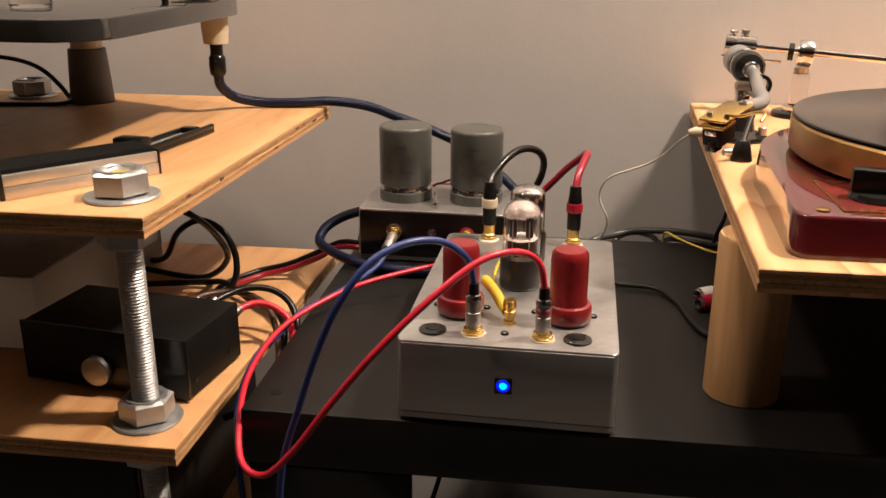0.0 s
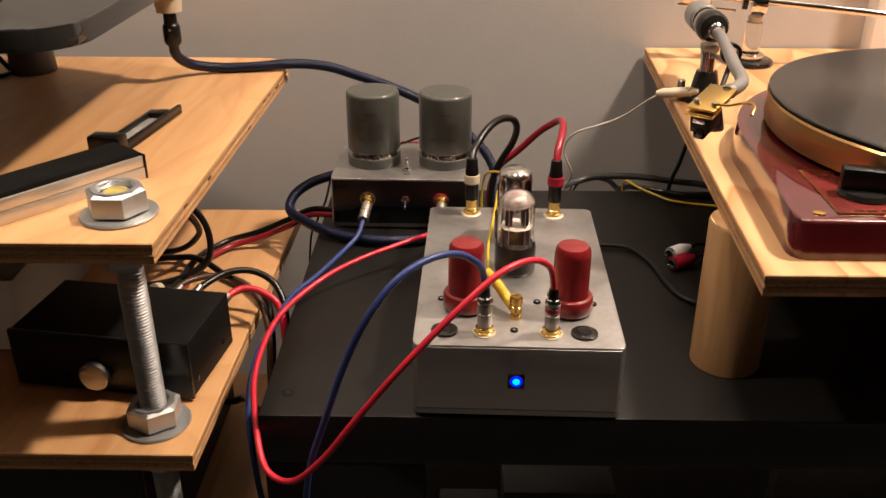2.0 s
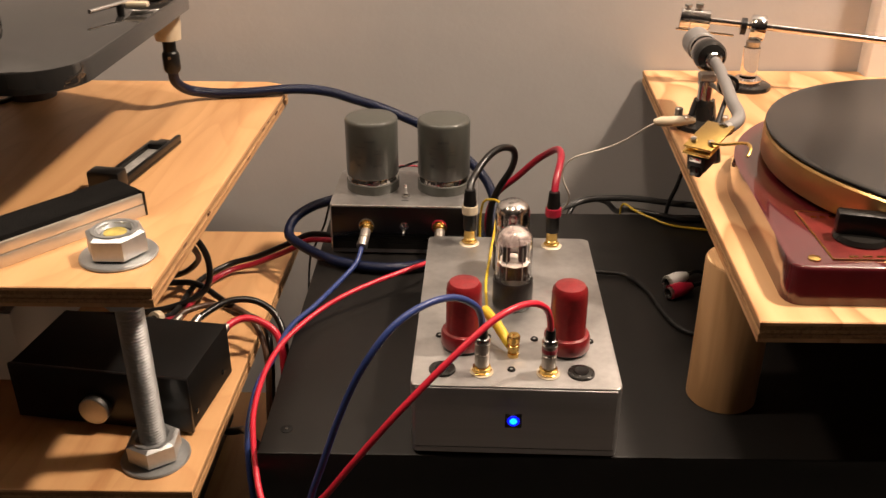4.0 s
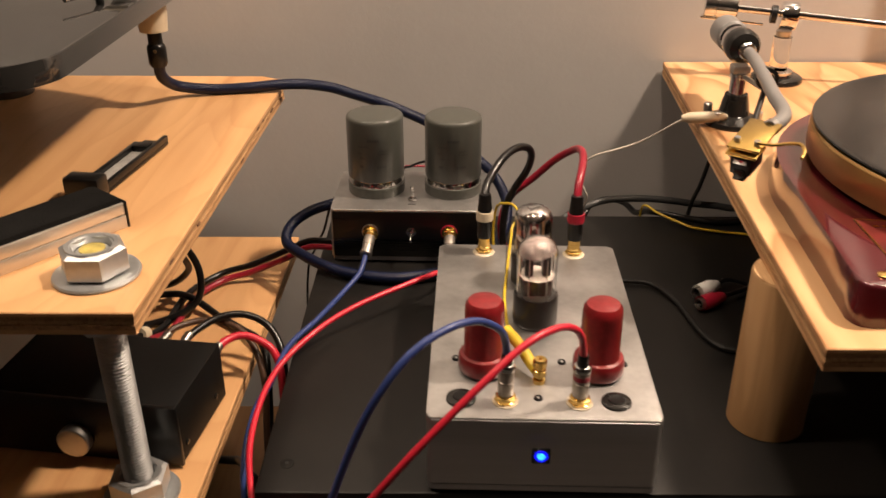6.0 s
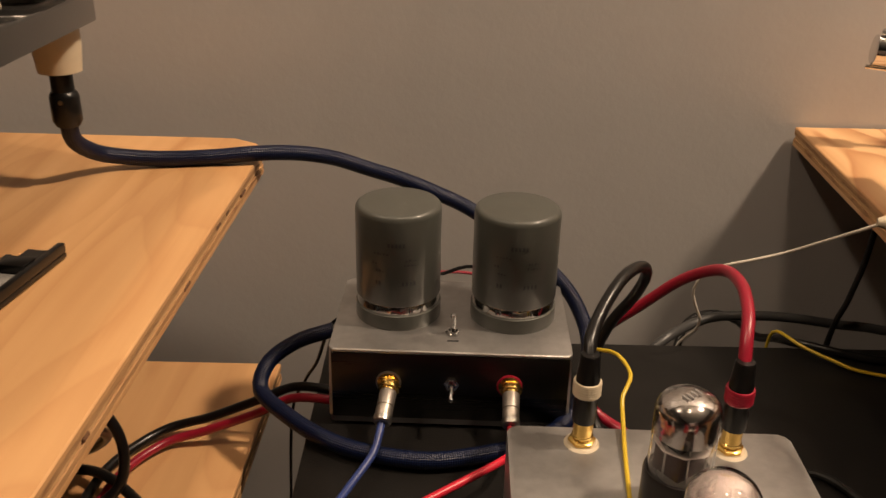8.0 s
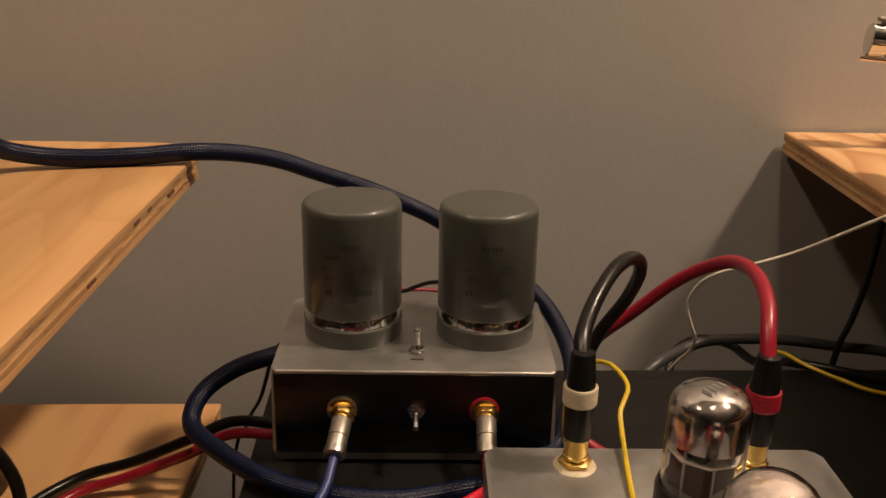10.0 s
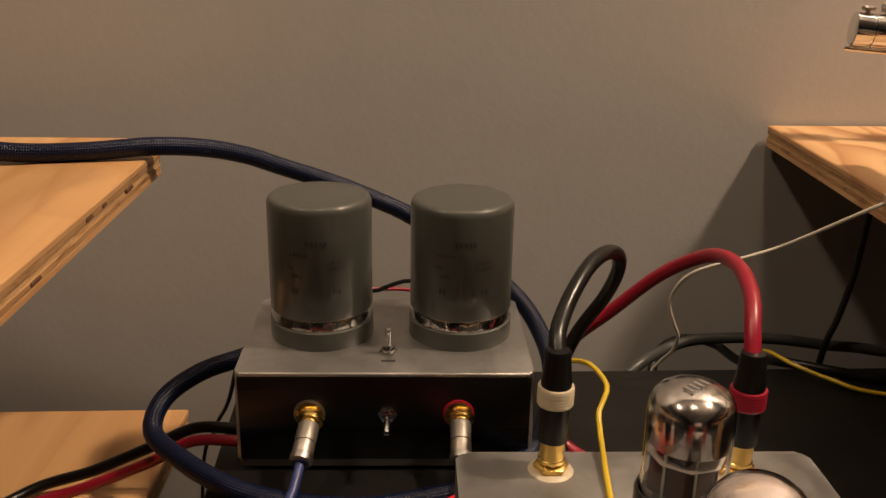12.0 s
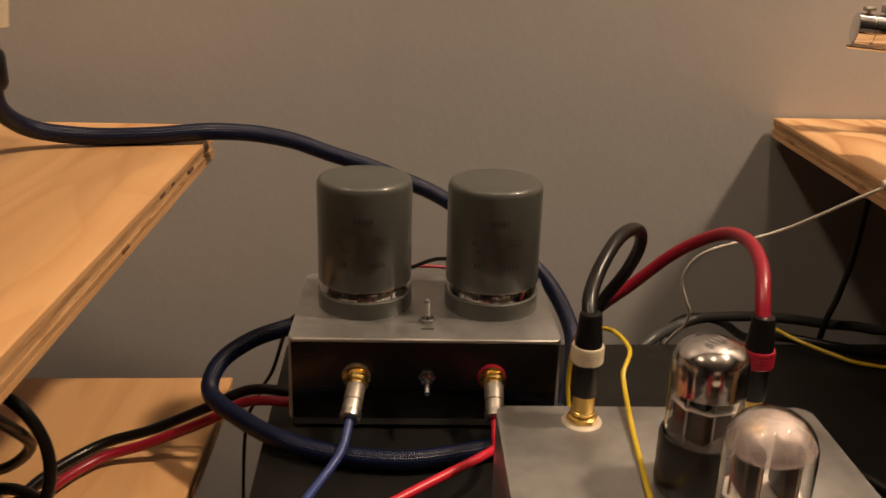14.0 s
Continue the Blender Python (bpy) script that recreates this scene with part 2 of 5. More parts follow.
def braid(name, dark, light, count=12.0):
    """Woven nylon sleeving: two crossing spirals of strands that follow the cable."""
    m = bpy.data.materials.new(name)
    m.use_nodes = True
    nt = m.node_tree
    b = nt.nodes["Principled BSDF"]
    b.inputs["Roughness"].default_value = 0.34
    b.inputs["Specular IOR Level"].default_value = 0.3
    uvm = nt.nodes.new("ShaderNodeUVMap")
    sep = nt.nodes.new("ShaderNodeSeparateXYZ")
    nt.links.new(uvm.outputs[0], sep.inputs[0])

    def math_node(op, a, c):
        n = nt.nodes.new("ShaderNodeMath")
        n.operation = op
        for slot, val in ((0, a), (1, c)):
            if isinstance(val, (int, float)):
                n.inputs[slot].default_value = val
            else:
                nt.links.new(val, n.inputs[slot])
        return n.outputs[0]

    waves = []
    for way in (1.0, -1.0):
        turn = math_node("ADD", sep.outputs[0], math_node("MULTIPLY", sep.outputs[1], way))
        waves.append(math_node("SINE", math_node("MULTIPLY", turn, 2 * math.pi * count), 0.0))
    weave = math_node("MULTIPLY", waves[0], waves[1])
    ramp = nt.nodes.new("ShaderNodeValToRGB")
    ramp.color_ramp.elements[0].position, ramp.color_ramp.elements[1].position = 0.35, 0.9
    ramp.color_ramp.elements[0].color, ramp.color_ramp.elements[1].color = (*dark, 1), (*light, 1)
    nt.links.new(math_node("MULTIPLY_ADD", weave, 0.5), ramp.inputs[0])
    ramp.inputs[0].links[0].from_node.inputs[2].default_value = 0.5
    nt.links.new(ramp.outputs[0], b.inputs["Base Color"])
    bp = nt.nodes.new("ShaderNodeBump")
    bp.inputs["Strength"].default_value, bp.inputs["Distance"].default_value = 0.32, 0.0006
    nt.links.new(weave, bp.inputs["Height"])
    nt.links.new(bp.outputs[0], b.inputs["Normal"])
    return m


NAVY = braid("navy_braid", (0.0016, 0.003, 0.013), (0.0065, 0.015, 0.058))
BLACK_CABLE = mat("black_cable", (0.0065, 0.006, 0.006), 0.3, vary=0.2, scale=30, spec=0.4)
GREY_CABLE = mat("grey_cable", (0.045, 0.045, 0.045), 0.4, vary=0.1, scale=30)
YELLOW = mat("yellow_wire", (0.60, 0.42, 0.03), 0.4, vary=0.1, scale=30)
WHITE_WIRE = mat("white_wire", (0.70, 0.64, 0.55), 0.45, vary=0.06, scale=30)
CREAM = mat("cream_plastic", (0.60, 0.51, 0.37), 0.4, vary=0.06, scale=20)
PLUSH = mat("black_plush", (0.006, 0.0057, 0.0055), 0.9, vary=0.3, scale=60, bump=0.5, bump_scale=900, spec=0.12)
SCUFFED = mat("scuffed_grey_strip", (0.33, 0.32, 0.30), 0.5, 0.3, vary=0.45, scale=90)
BAKELITE = mat("brown_bakelite", (0.018, 0.015, 0.014), 0.28, vary=0.2, scale=30)
GETTER = mat("getter_mirror", (0.74, 0.70, 0.68), 0.1, 1.0, vary=0.25, scale=90, rough_vary=0.05, bump=0.12, bump_scale=180)
MICA = mat("mica", (0.46, 0.40, 0.36), 0.35, vary=0.3, scale=60)
MICA_CAP = mat("pink_getter_flash", (0.40, 0.315, 0.29), 0.45, 0.25, vary=0.7, scale=70, rough_vary=0.12, bump=0.3, bump_scale=250)
mt = MICA_CAP.node_tree
patch = mt.nodes.new("ShaderNodeTexNoise")
patch.inputs["Scale"].default_value, patch.inputs["Detail"].default_value = 120, 4
thin = mt.nodes.new("ShaderNodeMapRange")
thin.inputs["From Min"].default_value, thin.inputs["From Max"].default_value = 0.38, 0.62
thin.inputs["To Min"].default_value, thin.inputs["To Max"].default_value = 0.15, 0.9
mt.links.new(patch.outputs["Fac"], thin.inputs["Value"])
mt.links.new(thin.outputs[0], mt.nodes["Principled BSDF"].inputs["Alpha"])
RUST = mat("dark_brown_metal", (0.05, 0.022, 0.016), 0.4, 0.4, vary=0.3, scale=80)
PLATE_BLACK = mat("plate_black", (0.022, 0.019, 0.018), 0.45, 0.3, vary=0.4, scale=60)
GLASS = glass("clear_glass")
ACRYLIC = glass("clear_acrylic", (0.95, 0.93, 0.9), 0.02)
FROST = glass("frosted_plastic", (0.55, 0.48, 0.40), 0.4)
MAHOGANY = mat("red_lacquer", (0.085, 0.0085, 0.012), 0.15, vary=0.35, scale=5, coat=0.9, stretch=(1, 3, 1))
VINYL = mat("black_vinyl", (0.010, 0.0098, 0.0098), 0.34, vary=0.1, scale=12, coat=0.4, spec=0.32)
vt = VINYL.node_tree
rad = vt.nodes.new("ShaderNodeTangent")
rad.direction_type, rad.axis = "RADIAL", "Z"
vb = vt.nodes["Principled BSDF"]
vb.inputs["Anisotropic"].default_value = 0.96
vb.inputs["Anisotropic Rotation"].default_value = 0.25
vt.links.new(rad.outputs[0], vb.inputs["Tangent"])
MAT_RUBBER = mat("platter_mat", (0.03, 0.029, 0.029), 0.2, vary=0.15, scale=12, rough_vary=0.03)
PLATTER_GOLD = mat("gold_anodised", (0.62, 0.38, 0.15), 0.3, 0.9, vary=0.08, scale=10)
LABEL_RED = mat("red_label", (0.12, 0.016, 0.014), 0.3, vary=0.4, scale=60)
GREY_FOOT = mat("grey_rubber", (0.10, 0.10, 0.105), 0.5, vary=0.12, scale=20)
GREY_ARM = mat("grey_arm_enamel", (0.21, 0.203, 0.20), 0.3, vary=0.06, scale=20, coat=0.3)
INK = mat("dark_ink", (0.03, 0.03, 0.032), 0.5, vary=0.1)
SILVER_BAND = mat("silver_label", (0.72, 0.71, 0.69), 0.07, 1.0, vary=0.2, scale=60, bump=0.25, bump_scale=130)
YELLOW_WAX = mat("yellow_paint_dab", (0.42, 0.34, 0.09), 0.55, vary=0.45, scale=120)
# weak emission that draws the blue halo around the indicator
BLUE_HALO = glow("blue_halo", (0.004, 0.008, 0.8), 0.8)
BLUE_LED = glow("blue_led", (0.002, 0.022, 1.0), 30.0)
RED_LED = glow("red_led", (1.0, 0.05, 0.02), 1.6)
BULB = glow("lamp_lens", (1.0, 0.78, 0.5), 6.0)

# ---- building ----


def thing(name, x, y, z, label, category, group="", kind="", turn=0.0):
    ob = new(name)
    ob.empty_display_size = 0.02
    ob.matrix_basis = pose(x * U, y * U, z * U, 0, 0, turn)
    return tagged(ob, label, category, group, kind)


def part(name, bm, material, parent=None, label="", smooth=35):
    """Links a bmesh, drawn in plan units about its parent's base, as one mesh object."""
    for f in bm.faces:
        f.smooth = True
    me = bpy.data.meshes.new(name)
    bmesh.ops.recalc_face_normals(bm, faces=bm.faces)
    bm.to_mesh(me)
    bm.free()
    me.transform(Matrix.Scale(U, 4))
    me.materials.append(material)
    me.set_sharp_from_angle(angle=radians(smooth))
    ob = new(name, me)
    ob.parent = parent
    return tagged(ob, label)


def box(x0, x1, y0, y1, z0, z1, bevel=0.0, seg=2, bm=None):
    bm = bm or bmesh.new()
    c = Matrix.Translation(((x0 + x1) / 2, (y0 + y1) / 2, (z0 + z1) / 2)) @ Matrix.Diagonal((x1 - x0, y1 - y0, z1 - z0, 1))
    got = bmesh.ops.create_cube(bm, size=1, matrix=c)
    if bevel:
        edges = {e for v in got["verts"] for e in v.link_edges}
        bmesh.ops.bevel(bm, geom=list(edges), offset=bevel, segments=seg, profile=0.5, affect="EDGES")
    return bm


def lathe(profile, seg=40, m=None, bm=None):
    """Turns a profile of (radius, height) about z; ends at radius 0 close it."""
    bm = bm or bmesh.new()
    m = m or Matrix.Identity(4)
    rings = []
    for r, z in profile:
        if r < 1e-6:
            rings.append([bm.verts.new(m @ Vector((0, 0, z)))])
        else:
            rings.append([bm.verts.new(m @ Vector((r * math.cos(2 * math.pi * i / seg), r * math.sin(2 * math.pi * i / seg), z))) for i in range(seg)])
    for a, b in zip(rings, rings[1:]):
        for i in range(seg):
            j = (i + 1) % seg
            if len(a) == 1 and len(b) == 1:
                continue
            if len(a) == 1:
                bm.faces.new((a[0], b[i], b[j]))
            elif len(b) == 1:
                bm.faces.new((a[i], b[0], a[j]))
            else:
                bm.faces.new((a[i], b[i], b[j], a[j]))
    return bm


def aim(a, b):
    """The pose that carries z onto the way from a to b."""
    a, b = Vector(a), Vector(b)
    return Matrix.Translation(a) @ (b - a).to_track_quat("Z", "Y").to_matrix().to_4x4()


def rod(a, b, r, seg=20, r2=None, chamfer=0.0, bm=None):
    d = (Vector(b) - Vector(a)).length
    r2 = r if r2 is None else r2
    c = chamfer
    return lathe([(0, 0), (r - c, 0), (r, c), (r2, d - c), (r2 - c, d), (0, d)] if c else [(0, 0), (r, 0), (r2, d), (0, d)], seg, aim(a, b), bm)


def spline(pts, step=0.006):
    """Even points on a smooth line through pts."""
    p = [Vector(q) for q in pts]
    p = [p[0] * 2 - p[1]] + p + [p[-1] * 2 - p[-2]]
    out = []
    for i in range(1, len(p) - 2):
        a, b, c, d = p[i - 1:i + 3]
        n = max(2, int((c - b).length / step))
        for k in range(n):
            t = k / n
            out.append(0.5 * (2 * b + (c - a) * t + (2 * a - 5 * b + 4 * c - d) * t * t + (3 * b - a - 3 * c + d) * t ** 3))
    out.append(p[-2])
    return out


def tube(pts, r, seg=12, step=0.006, bm=None, smooth_line=True):
    bm = bm or bmesh.new()
    line = spline(pts, step) if smooth_line else [Vector(q) for q in pts]
    tang = [(line[min(i + 1, len(line) - 1)] - line[max(i - 1, 0)]).normalized() for i in range(len(line))]
    side = tang[0].orthogonal().normalized()
    rings = []
    for p, t in zip(line, tang):
        side = (side - t * side.dot(t)).normalized()
        up = t.cross(side)
        rings.append([bm.verts.new(p + (side * math.cos(2 * math.pi * k / seg) + up * math.sin(2 * math.pi * k / seg)) * r) for k in range(seg)])
    uv = bm.loops.layers.uv.verify()
    run = 0.0
    for i, (a, b) in enumerate(zip(rings, rings[1:])):
        gone = (line[i + 1] - line[i]).length
        for k in range(seg):
            f = bm.faces.new((a[k], a[(k + 1) % seg], b[(k + 1) % seg], b[k]))
            for loop, (u, v) in zip(f.loops, ((k, run), (k + 1, run), (k + 1, run + gone), (k, run + gone))):
                loop[uv].uv = (u / seg, v / (2 * math.pi * r))
        run += gone
    bm.faces.new(rings[0][::-1])
    bm.faces.new(rings[-1])
    return bm


def prism(outline, z0, z1, bevel=0.0, seg=2, draft=0.0):
    """An upright solid on an outline; draft widens its foot from the outline's middle."""
    bm = bmesh.new()
    cx, cy = sum(p[0] for p in outline) / len(outline), sum(p[1] for p in outline) / len(outline)
    low = []
    for x, y in outline:
        d = math.hypot(x - cx, y - cy)
        low.append(bm.verts.new((x + (x - cx) / d * draft, y + (y - cy) / d * draft, z0)))
    top = [bm.verts.new((x, y, z1)) for x, y in outline]
    n = len(outline)
    bm.faces.new(low[::-1])
    t = bm.faces.new(top)
    for i in range(n):
        bm.faces.new((low[i], low[(i + 1) % n], top[(i + 1) % n], top[i]))
    if bevel:
        bmesh.ops.bevel(bm, geom=list(t.edges), offset=bevel, segments=seg, profile=0.5, affect="EDGES")
    return bm


def rounded(x0, x1, y0, y1, r, seg=8):
    out = []
    for cx, cy, a0 in ((x1 - r, y1 - r, 0), (x0 + r, y1 - r, 90), (x0 + r, y0 + r, 180), (x1 - r, y0 + r, 270)):
        for k in range(seg + 1):
            a = radians(a0 + 90 * k / seg)
            out.append((cx + r * math.cos(a), cy + r * math.sin(a)))
    return out


def hexa(r, z0, z1, m=None, chamfer=0.15, hole=0.0):
    """A hexagon nut with chamfered corners, pierced when hole is given."""
    c = r * chamfer
    rim = [(r - c, z0), (r, z0 + c * 0.6), (r, z1 - c * 0.6), (r - c, z1)]
    return lathe([(hole, z0)] + rim + [(hole, z1)] + ([(hole, z0)] if hole else []), 6, m)


def slab(name, bm, material, label, kind="structure", category=""):
    return tagged(part(name, bm, material), label, category, "", kind)


# ---- room ----
slab("wall_north", box(-2.4, 2.8, 1.378, 1.5, -0.75, 2.15), WALL, "grey painted wall with faint roller texture")
# unseen walls close the room; their dark colour keeps bounce off front faces
slab("wall_south", box(-2.4, 2.8, -5.7, -5.6, -0.75, 2.15), WALL_LOW_BOUNCE, "unseen wall behind, darkened to cut bounced light")
slab("wall_west", box(-2.5, -2.4, -5.7, 1.5, -0.75, 2.15), WALL_LOW_BOUNCE, "unseen side wall, darkened to cut bounced light")
slab("wall_east", box(2.8, 2.9, -5.7, 1.5, -0.75, 2.15), WALL_LOW_BOUNCE, "unseen side wall, darkened to cut bounced light")
# assumed floor and ceiling, out of view, dimmed against bounce
slab("floor", box(-2.5, 2.9, -5.7, 1.5, -0.85, -0.75), FLOOR, "unseen floor, made as dark carpet to cut bounced light")
slab("ceiling", box(-2.5, 2.9, -5.7, 1.5, 2.15, 2.25), CEIL, "unseen ceiling, toned down to cut bounced light")
slab("trim", box(0.535, 0.60, 1.342, 1.3775, -0.75, 1.6, 0.003), WHITE, "white painted upright trim on the wall")
slab("door_1", box(0.60, 1.5, 1.372, 1.3772, -0.75, 1.6), WHITE, "white painted flat door in the wall")


def black_cabinet():
    cab = thing("media_cabinet", 0.0, 0.0, 0.0, "black laminate cabinet with an open bay under its top", "cabinet")
    part("top", box(-0.246, 1.3, 0.692, 1.229, -0.055, 0.0, 0.0025), BLACK_TOP, cab, "black worn laminate top")
    part("drawer_front", box(-0.244, -0.094, 0.697, 0.712, -0.5, -0.058, 0.002), BLACK_MATT, cab)
    part("side_panel", box(-0.244, -0.226, 0.714, 1.225, -0.73, -0.0555), BLACK_MATT, cab)
    part("side_panel", box(1.28, 1.298, 0.714, 1.225, -0.73, -0.0555), BLACK_MATT, cab)
    part("shelf", box(-0.225, 1.279, 0.716, 1.205, -0.62, -0.60), BLACK_MATT, cab)
    part("base", box(-0.225, 1.279, 0.714, 1.205, -0.748, -0.70), BLACK_MATT, cab)
    s = part("screw", lathe([(0, 0.0006), (0.0042, 0.0006), (0.006, 0.0002), (0.006, -0.002), (0, -0.002)], 20, Matrix.Translation((-0.224, 0.727, 0.0003))), BLACK_CASE, cab, "black countersunk screw")
    part("socket", lathe([(0, 0.0009), (0.0018, 0.0009), (0.0018, 0.0006), (0, 0.0006)], 6, Matrix.Translation((-0.224, 0.727, 0.0003))), BLACK_GLOSS, s)
    return cab


black_cabinet()


def ply_shelf(label, outline, top, layers=5, thick=0.0188, face=PINE):
    sh = thing("plywood_shelf", 0.0, 0.0, 0.0, label, "shelf")
    n = len(outline)
    for k in range(layers):
        z1 = top - thick * k / layers
        rng = random.Random(k)
        inset = rng.uniform(0.0, 0.0013) if k else 0.0
        cx, cy = sum(p[0] for p in outline) / n, sum(p[1] for p in outline) / n
        out = [(x + (cx - x) / abs(cx - x) * inset, y + (cy - y) / abs(cy - y) * inset) for x, y in outline]
        bm = prism(out, z1 - thick / layers + 0.00005, z1, 0.0009 if k == 0 else 0.0004, 1)
        part("veneer" if k in (0, layers - 1) else "ply_layer", bm, face if k in (0, layers - 1) else (PLY_B if k % 2 else PLY_A), sh)
    return sh


upper = ply_shelf("upper pine plywood shelf with exposed layered edge", [(-1.05, 0.681), (-0.3122, 0.681), (-0.2995, 1.243), (-0.309, 1.266), (-0.332, 1.280), (-1.05, 1.288)], 0.178)
for y0, y1, k in ((1.085, 1.097, 1), (1.113, 1.121, 1), (1.160, 1.174, 2), (1.005, 1.018, 3), (0.845, 0.852, 2), (0.765, 0.775, 1)):
    z1 = 0.178 - 0.00376 * k - 0.0004
    xe = -0.3122 + 0.0127 * ((y0 + y1) / 2 - 0.681) / 0.562
    part("core_gap", box(xe - 0.004, xe + 0.0004, y0, y1, z1 - 0.0028, z1, 0.0006, 1), VOID, upper, "dark gap in the plywood core")
ply_shelf("lower pine plywood shelf held on threaded rods", [(-1.05, 0.69), (-0.310, 0.69), (-0.298, 1.253), (-1.05, 1.253)], -0.045)
ply_shelf("knotty pine plywood board carrying the red turntable", [(0.171, 0.647), (1.22, 0.647), (1.22, 1.374), (0.2145, 1.374)], 0.172, face=PINE_KNOTTY)


def threaded_rod(x, y):
    rd = thing("threaded_rod", x, y, 0.0, "zinc-plated threaded rod with hex nuts and washers clamping plywood", "threaded rod", "rods of the shelf stand")
    r, pitch = 0.0128, 0.0032
    prof, z = [(0, -0.75)], -0.75
    while z < 0.199:
        prof += [(r - 0.0012, z), (r, z + pitch * 0.5)]
        z += pitch
    prof += [(r - 0.002, 0.2), (0, 0.2)]
    part("rod", lathe(prof, 20), STEEL, rd)
    part("paint_dab", lathe([(0, 0.2015), (r - 0.003, 0.2008), (r - 0.003, 0.1995), (0, 0.1995)], 20), YELLOW_WAX, rd, "yellow paint on the rod end")
    for k, (z0, up_) in enumerate(((0.178, 1), (0.1592, -1), (-0.045, 1), (-0.0638, -1), (-0.75, 1))):
        w0, w1 = sorted((z0, z0 + up_ * 0.0032))
        n0, n1 = sorted((z0 + up_ * 0.0034, z0 + up_ * 0.0255))
        part("washer", lathe([(0.0138, w0), (0.0325, w0), (0.0335, (w0 + w1) / 2), (0.0325, w1), (0.0138, w1), (0.0138, w0)], 40), STEEL, rd)
        nut = hexa(0.0262, n0, n1, pose(0, 0, 0, 0, 0, 17 * k), hole=0.0165)
        part("nut", nut, STEEL, rd, smooth=25)
        part("nut_collar", lathe([(0.0132, n1 - 0.004), (0.0205, n1 - 0.001), (0.0198, n1 + 0.0011), (0.0165, n1 + 0.0009), (0.0132, n1 - 0.004)], 32), STEEL, rd)
    return rd


rod_a = threaded_rod(-0.358, 0.738)
copy_thing(rod_a, pose(-0.745 * U, 1.235 * U, 0, 0, 0, 40))

leg = thing("wooden_leg", 0.2015, 0.790, 0.0, "smooth turned pale wooden cylinder holding up the turntable board", "leg", "board legs")
part("cylinder", lathe([(0, 0.0), (0.0325, 0.0), (0.0335, 0.001), (0.0335, 0.1505), (0.0328, 0.1515), (0, 0.1515)], 48), DOWEL, leg)
part("end_grain", lathe([(0, 0.1515), (0.0327, 0.1515), (0.0322, 0.1530), (0, 0.1530)], 48), PLY_A, leg, "sawn end grain")
copy_thing(leg, pose(1.12 * U, 0.795 * U, 0, 0, 0, 70))
copy_thing(leg, pose(1.12 * U, 1.17 * U, 0, 0, 0, 130))
copy_thing(leg, pose(0.36 * U, 1.17 * U, 0, 0, 0, 200))


# ---- valve preamplifier box ----
def phono_box():
    b = thing("preamplifier", -0.0078, 0.840, 0.0, "grey cast aluminium preamplifier box with blue power light", "amplifier", turn=-1.4)
    w, d = 0.0925, 0.1490
    part("bottom_lid", prism(rounded(-w, w, -d, d, 0.006), 0.004, 0.0095, 0.001), ALU_FRONT, b)
    part("body", prism(rounded(-w, w, -d, d, 0.006), 0.0102, 0.0765, 0.0016, 3), ALU, b)
    part("front_panel", box(-w + 0.004, w - 0.004, -d - 0.0006, -d + 0.002, 0.0106, 0.0746, 0.0004), ALU_FRONT, b, "brushed front face")
    for x in (-0.075, 0.075):
        for y in (-0.13, 0.13):
            part("foot", lathe([(0, 0), (0.008, 0), (0.009, 0.004), (0, 0.004)], 16, Matrix.Translation((x, y, 0))), BLACK, b)
    for x in (-w + 0.006, w - 0.006):
        part("lid_screw", lathe([(0, 0), (0.002, 0), (0.002, 0.001), (0, 0.0014)], 12, pose(x, -d + 0.0035, 0.0075, 90)), STEEL, b)
    bez = part("light_bezel", box(-0.0088, 0.0062, -d - 0.0018, -d + 0.002, 0.0335, 0.0485, 0.001), BLACK_GLOSS, b, "square black light housing")
    part("light", lathe([(0, 0), (0.0034, 0), (0.003, 0.001), (0, 0.0014)], 20, pose(-0.0013, -d - 0.0018, 0.0415, 90)), BLUE_LED, bez, "lit blue indicator")
    # ring glows by itself to paint the halo on the housing
    part("lens", lathe([(0.0034, 0), (0.0058, 0), (0.0056, 0.0005), (0.0034, 0.0007)], 24, pose(-0.0013, -d - 0.0018, 0.0415, 90)), BLUE_HALO, bez, "glowing deep blue ring painting the halo of the indicator")
    for x, y in ((-0.0655, -0.1245), (0.0585, -0.1255)):
        k = part("plug_button", lathe([(0, 0.0028), (0.0095, 0.0026), (0.0118, 0.0016), (0.0122, 0.0), (0, 0)], 32, Matrix.Translation((x, y, 0.0765))), BLACK_GLOSS, b, "round black snap-in cap")
        part("dimple", lathe([(0, 0.0), (0.006, 0.0), (0.0066, 0.0008), (0.0062, 0.0012), (0, 0.0006)], 24, Matrix.Translation((x, y, 0.0788))), BLACK, k)
    for x, y in ((-0.0035, -0.1225), (-0.0705, -0.068), (0.0715, -0.073), (0.0195, -0.071), (-0.025, -0.068), (0.0015, -0.02)):
        s = part("screw", lathe([(0, 0.0012), (0.0022, 0.0012), (0.0026, 0.0018), (0.0033, 0.0016), (0.0037, 0.0006), (0.0037, 0), (0, 0)], 20, Matrix.Translation((x, y, 0.0765))), BLACK, b, "small black socket screw")
        part("socket", lathe([(0, 0.0014), (0.0013, 0.0014), (0.0013, 0.0010), (0, 0.0010)], 6, Matrix.Translation((x, y, 0.0765))), STEEL, s)
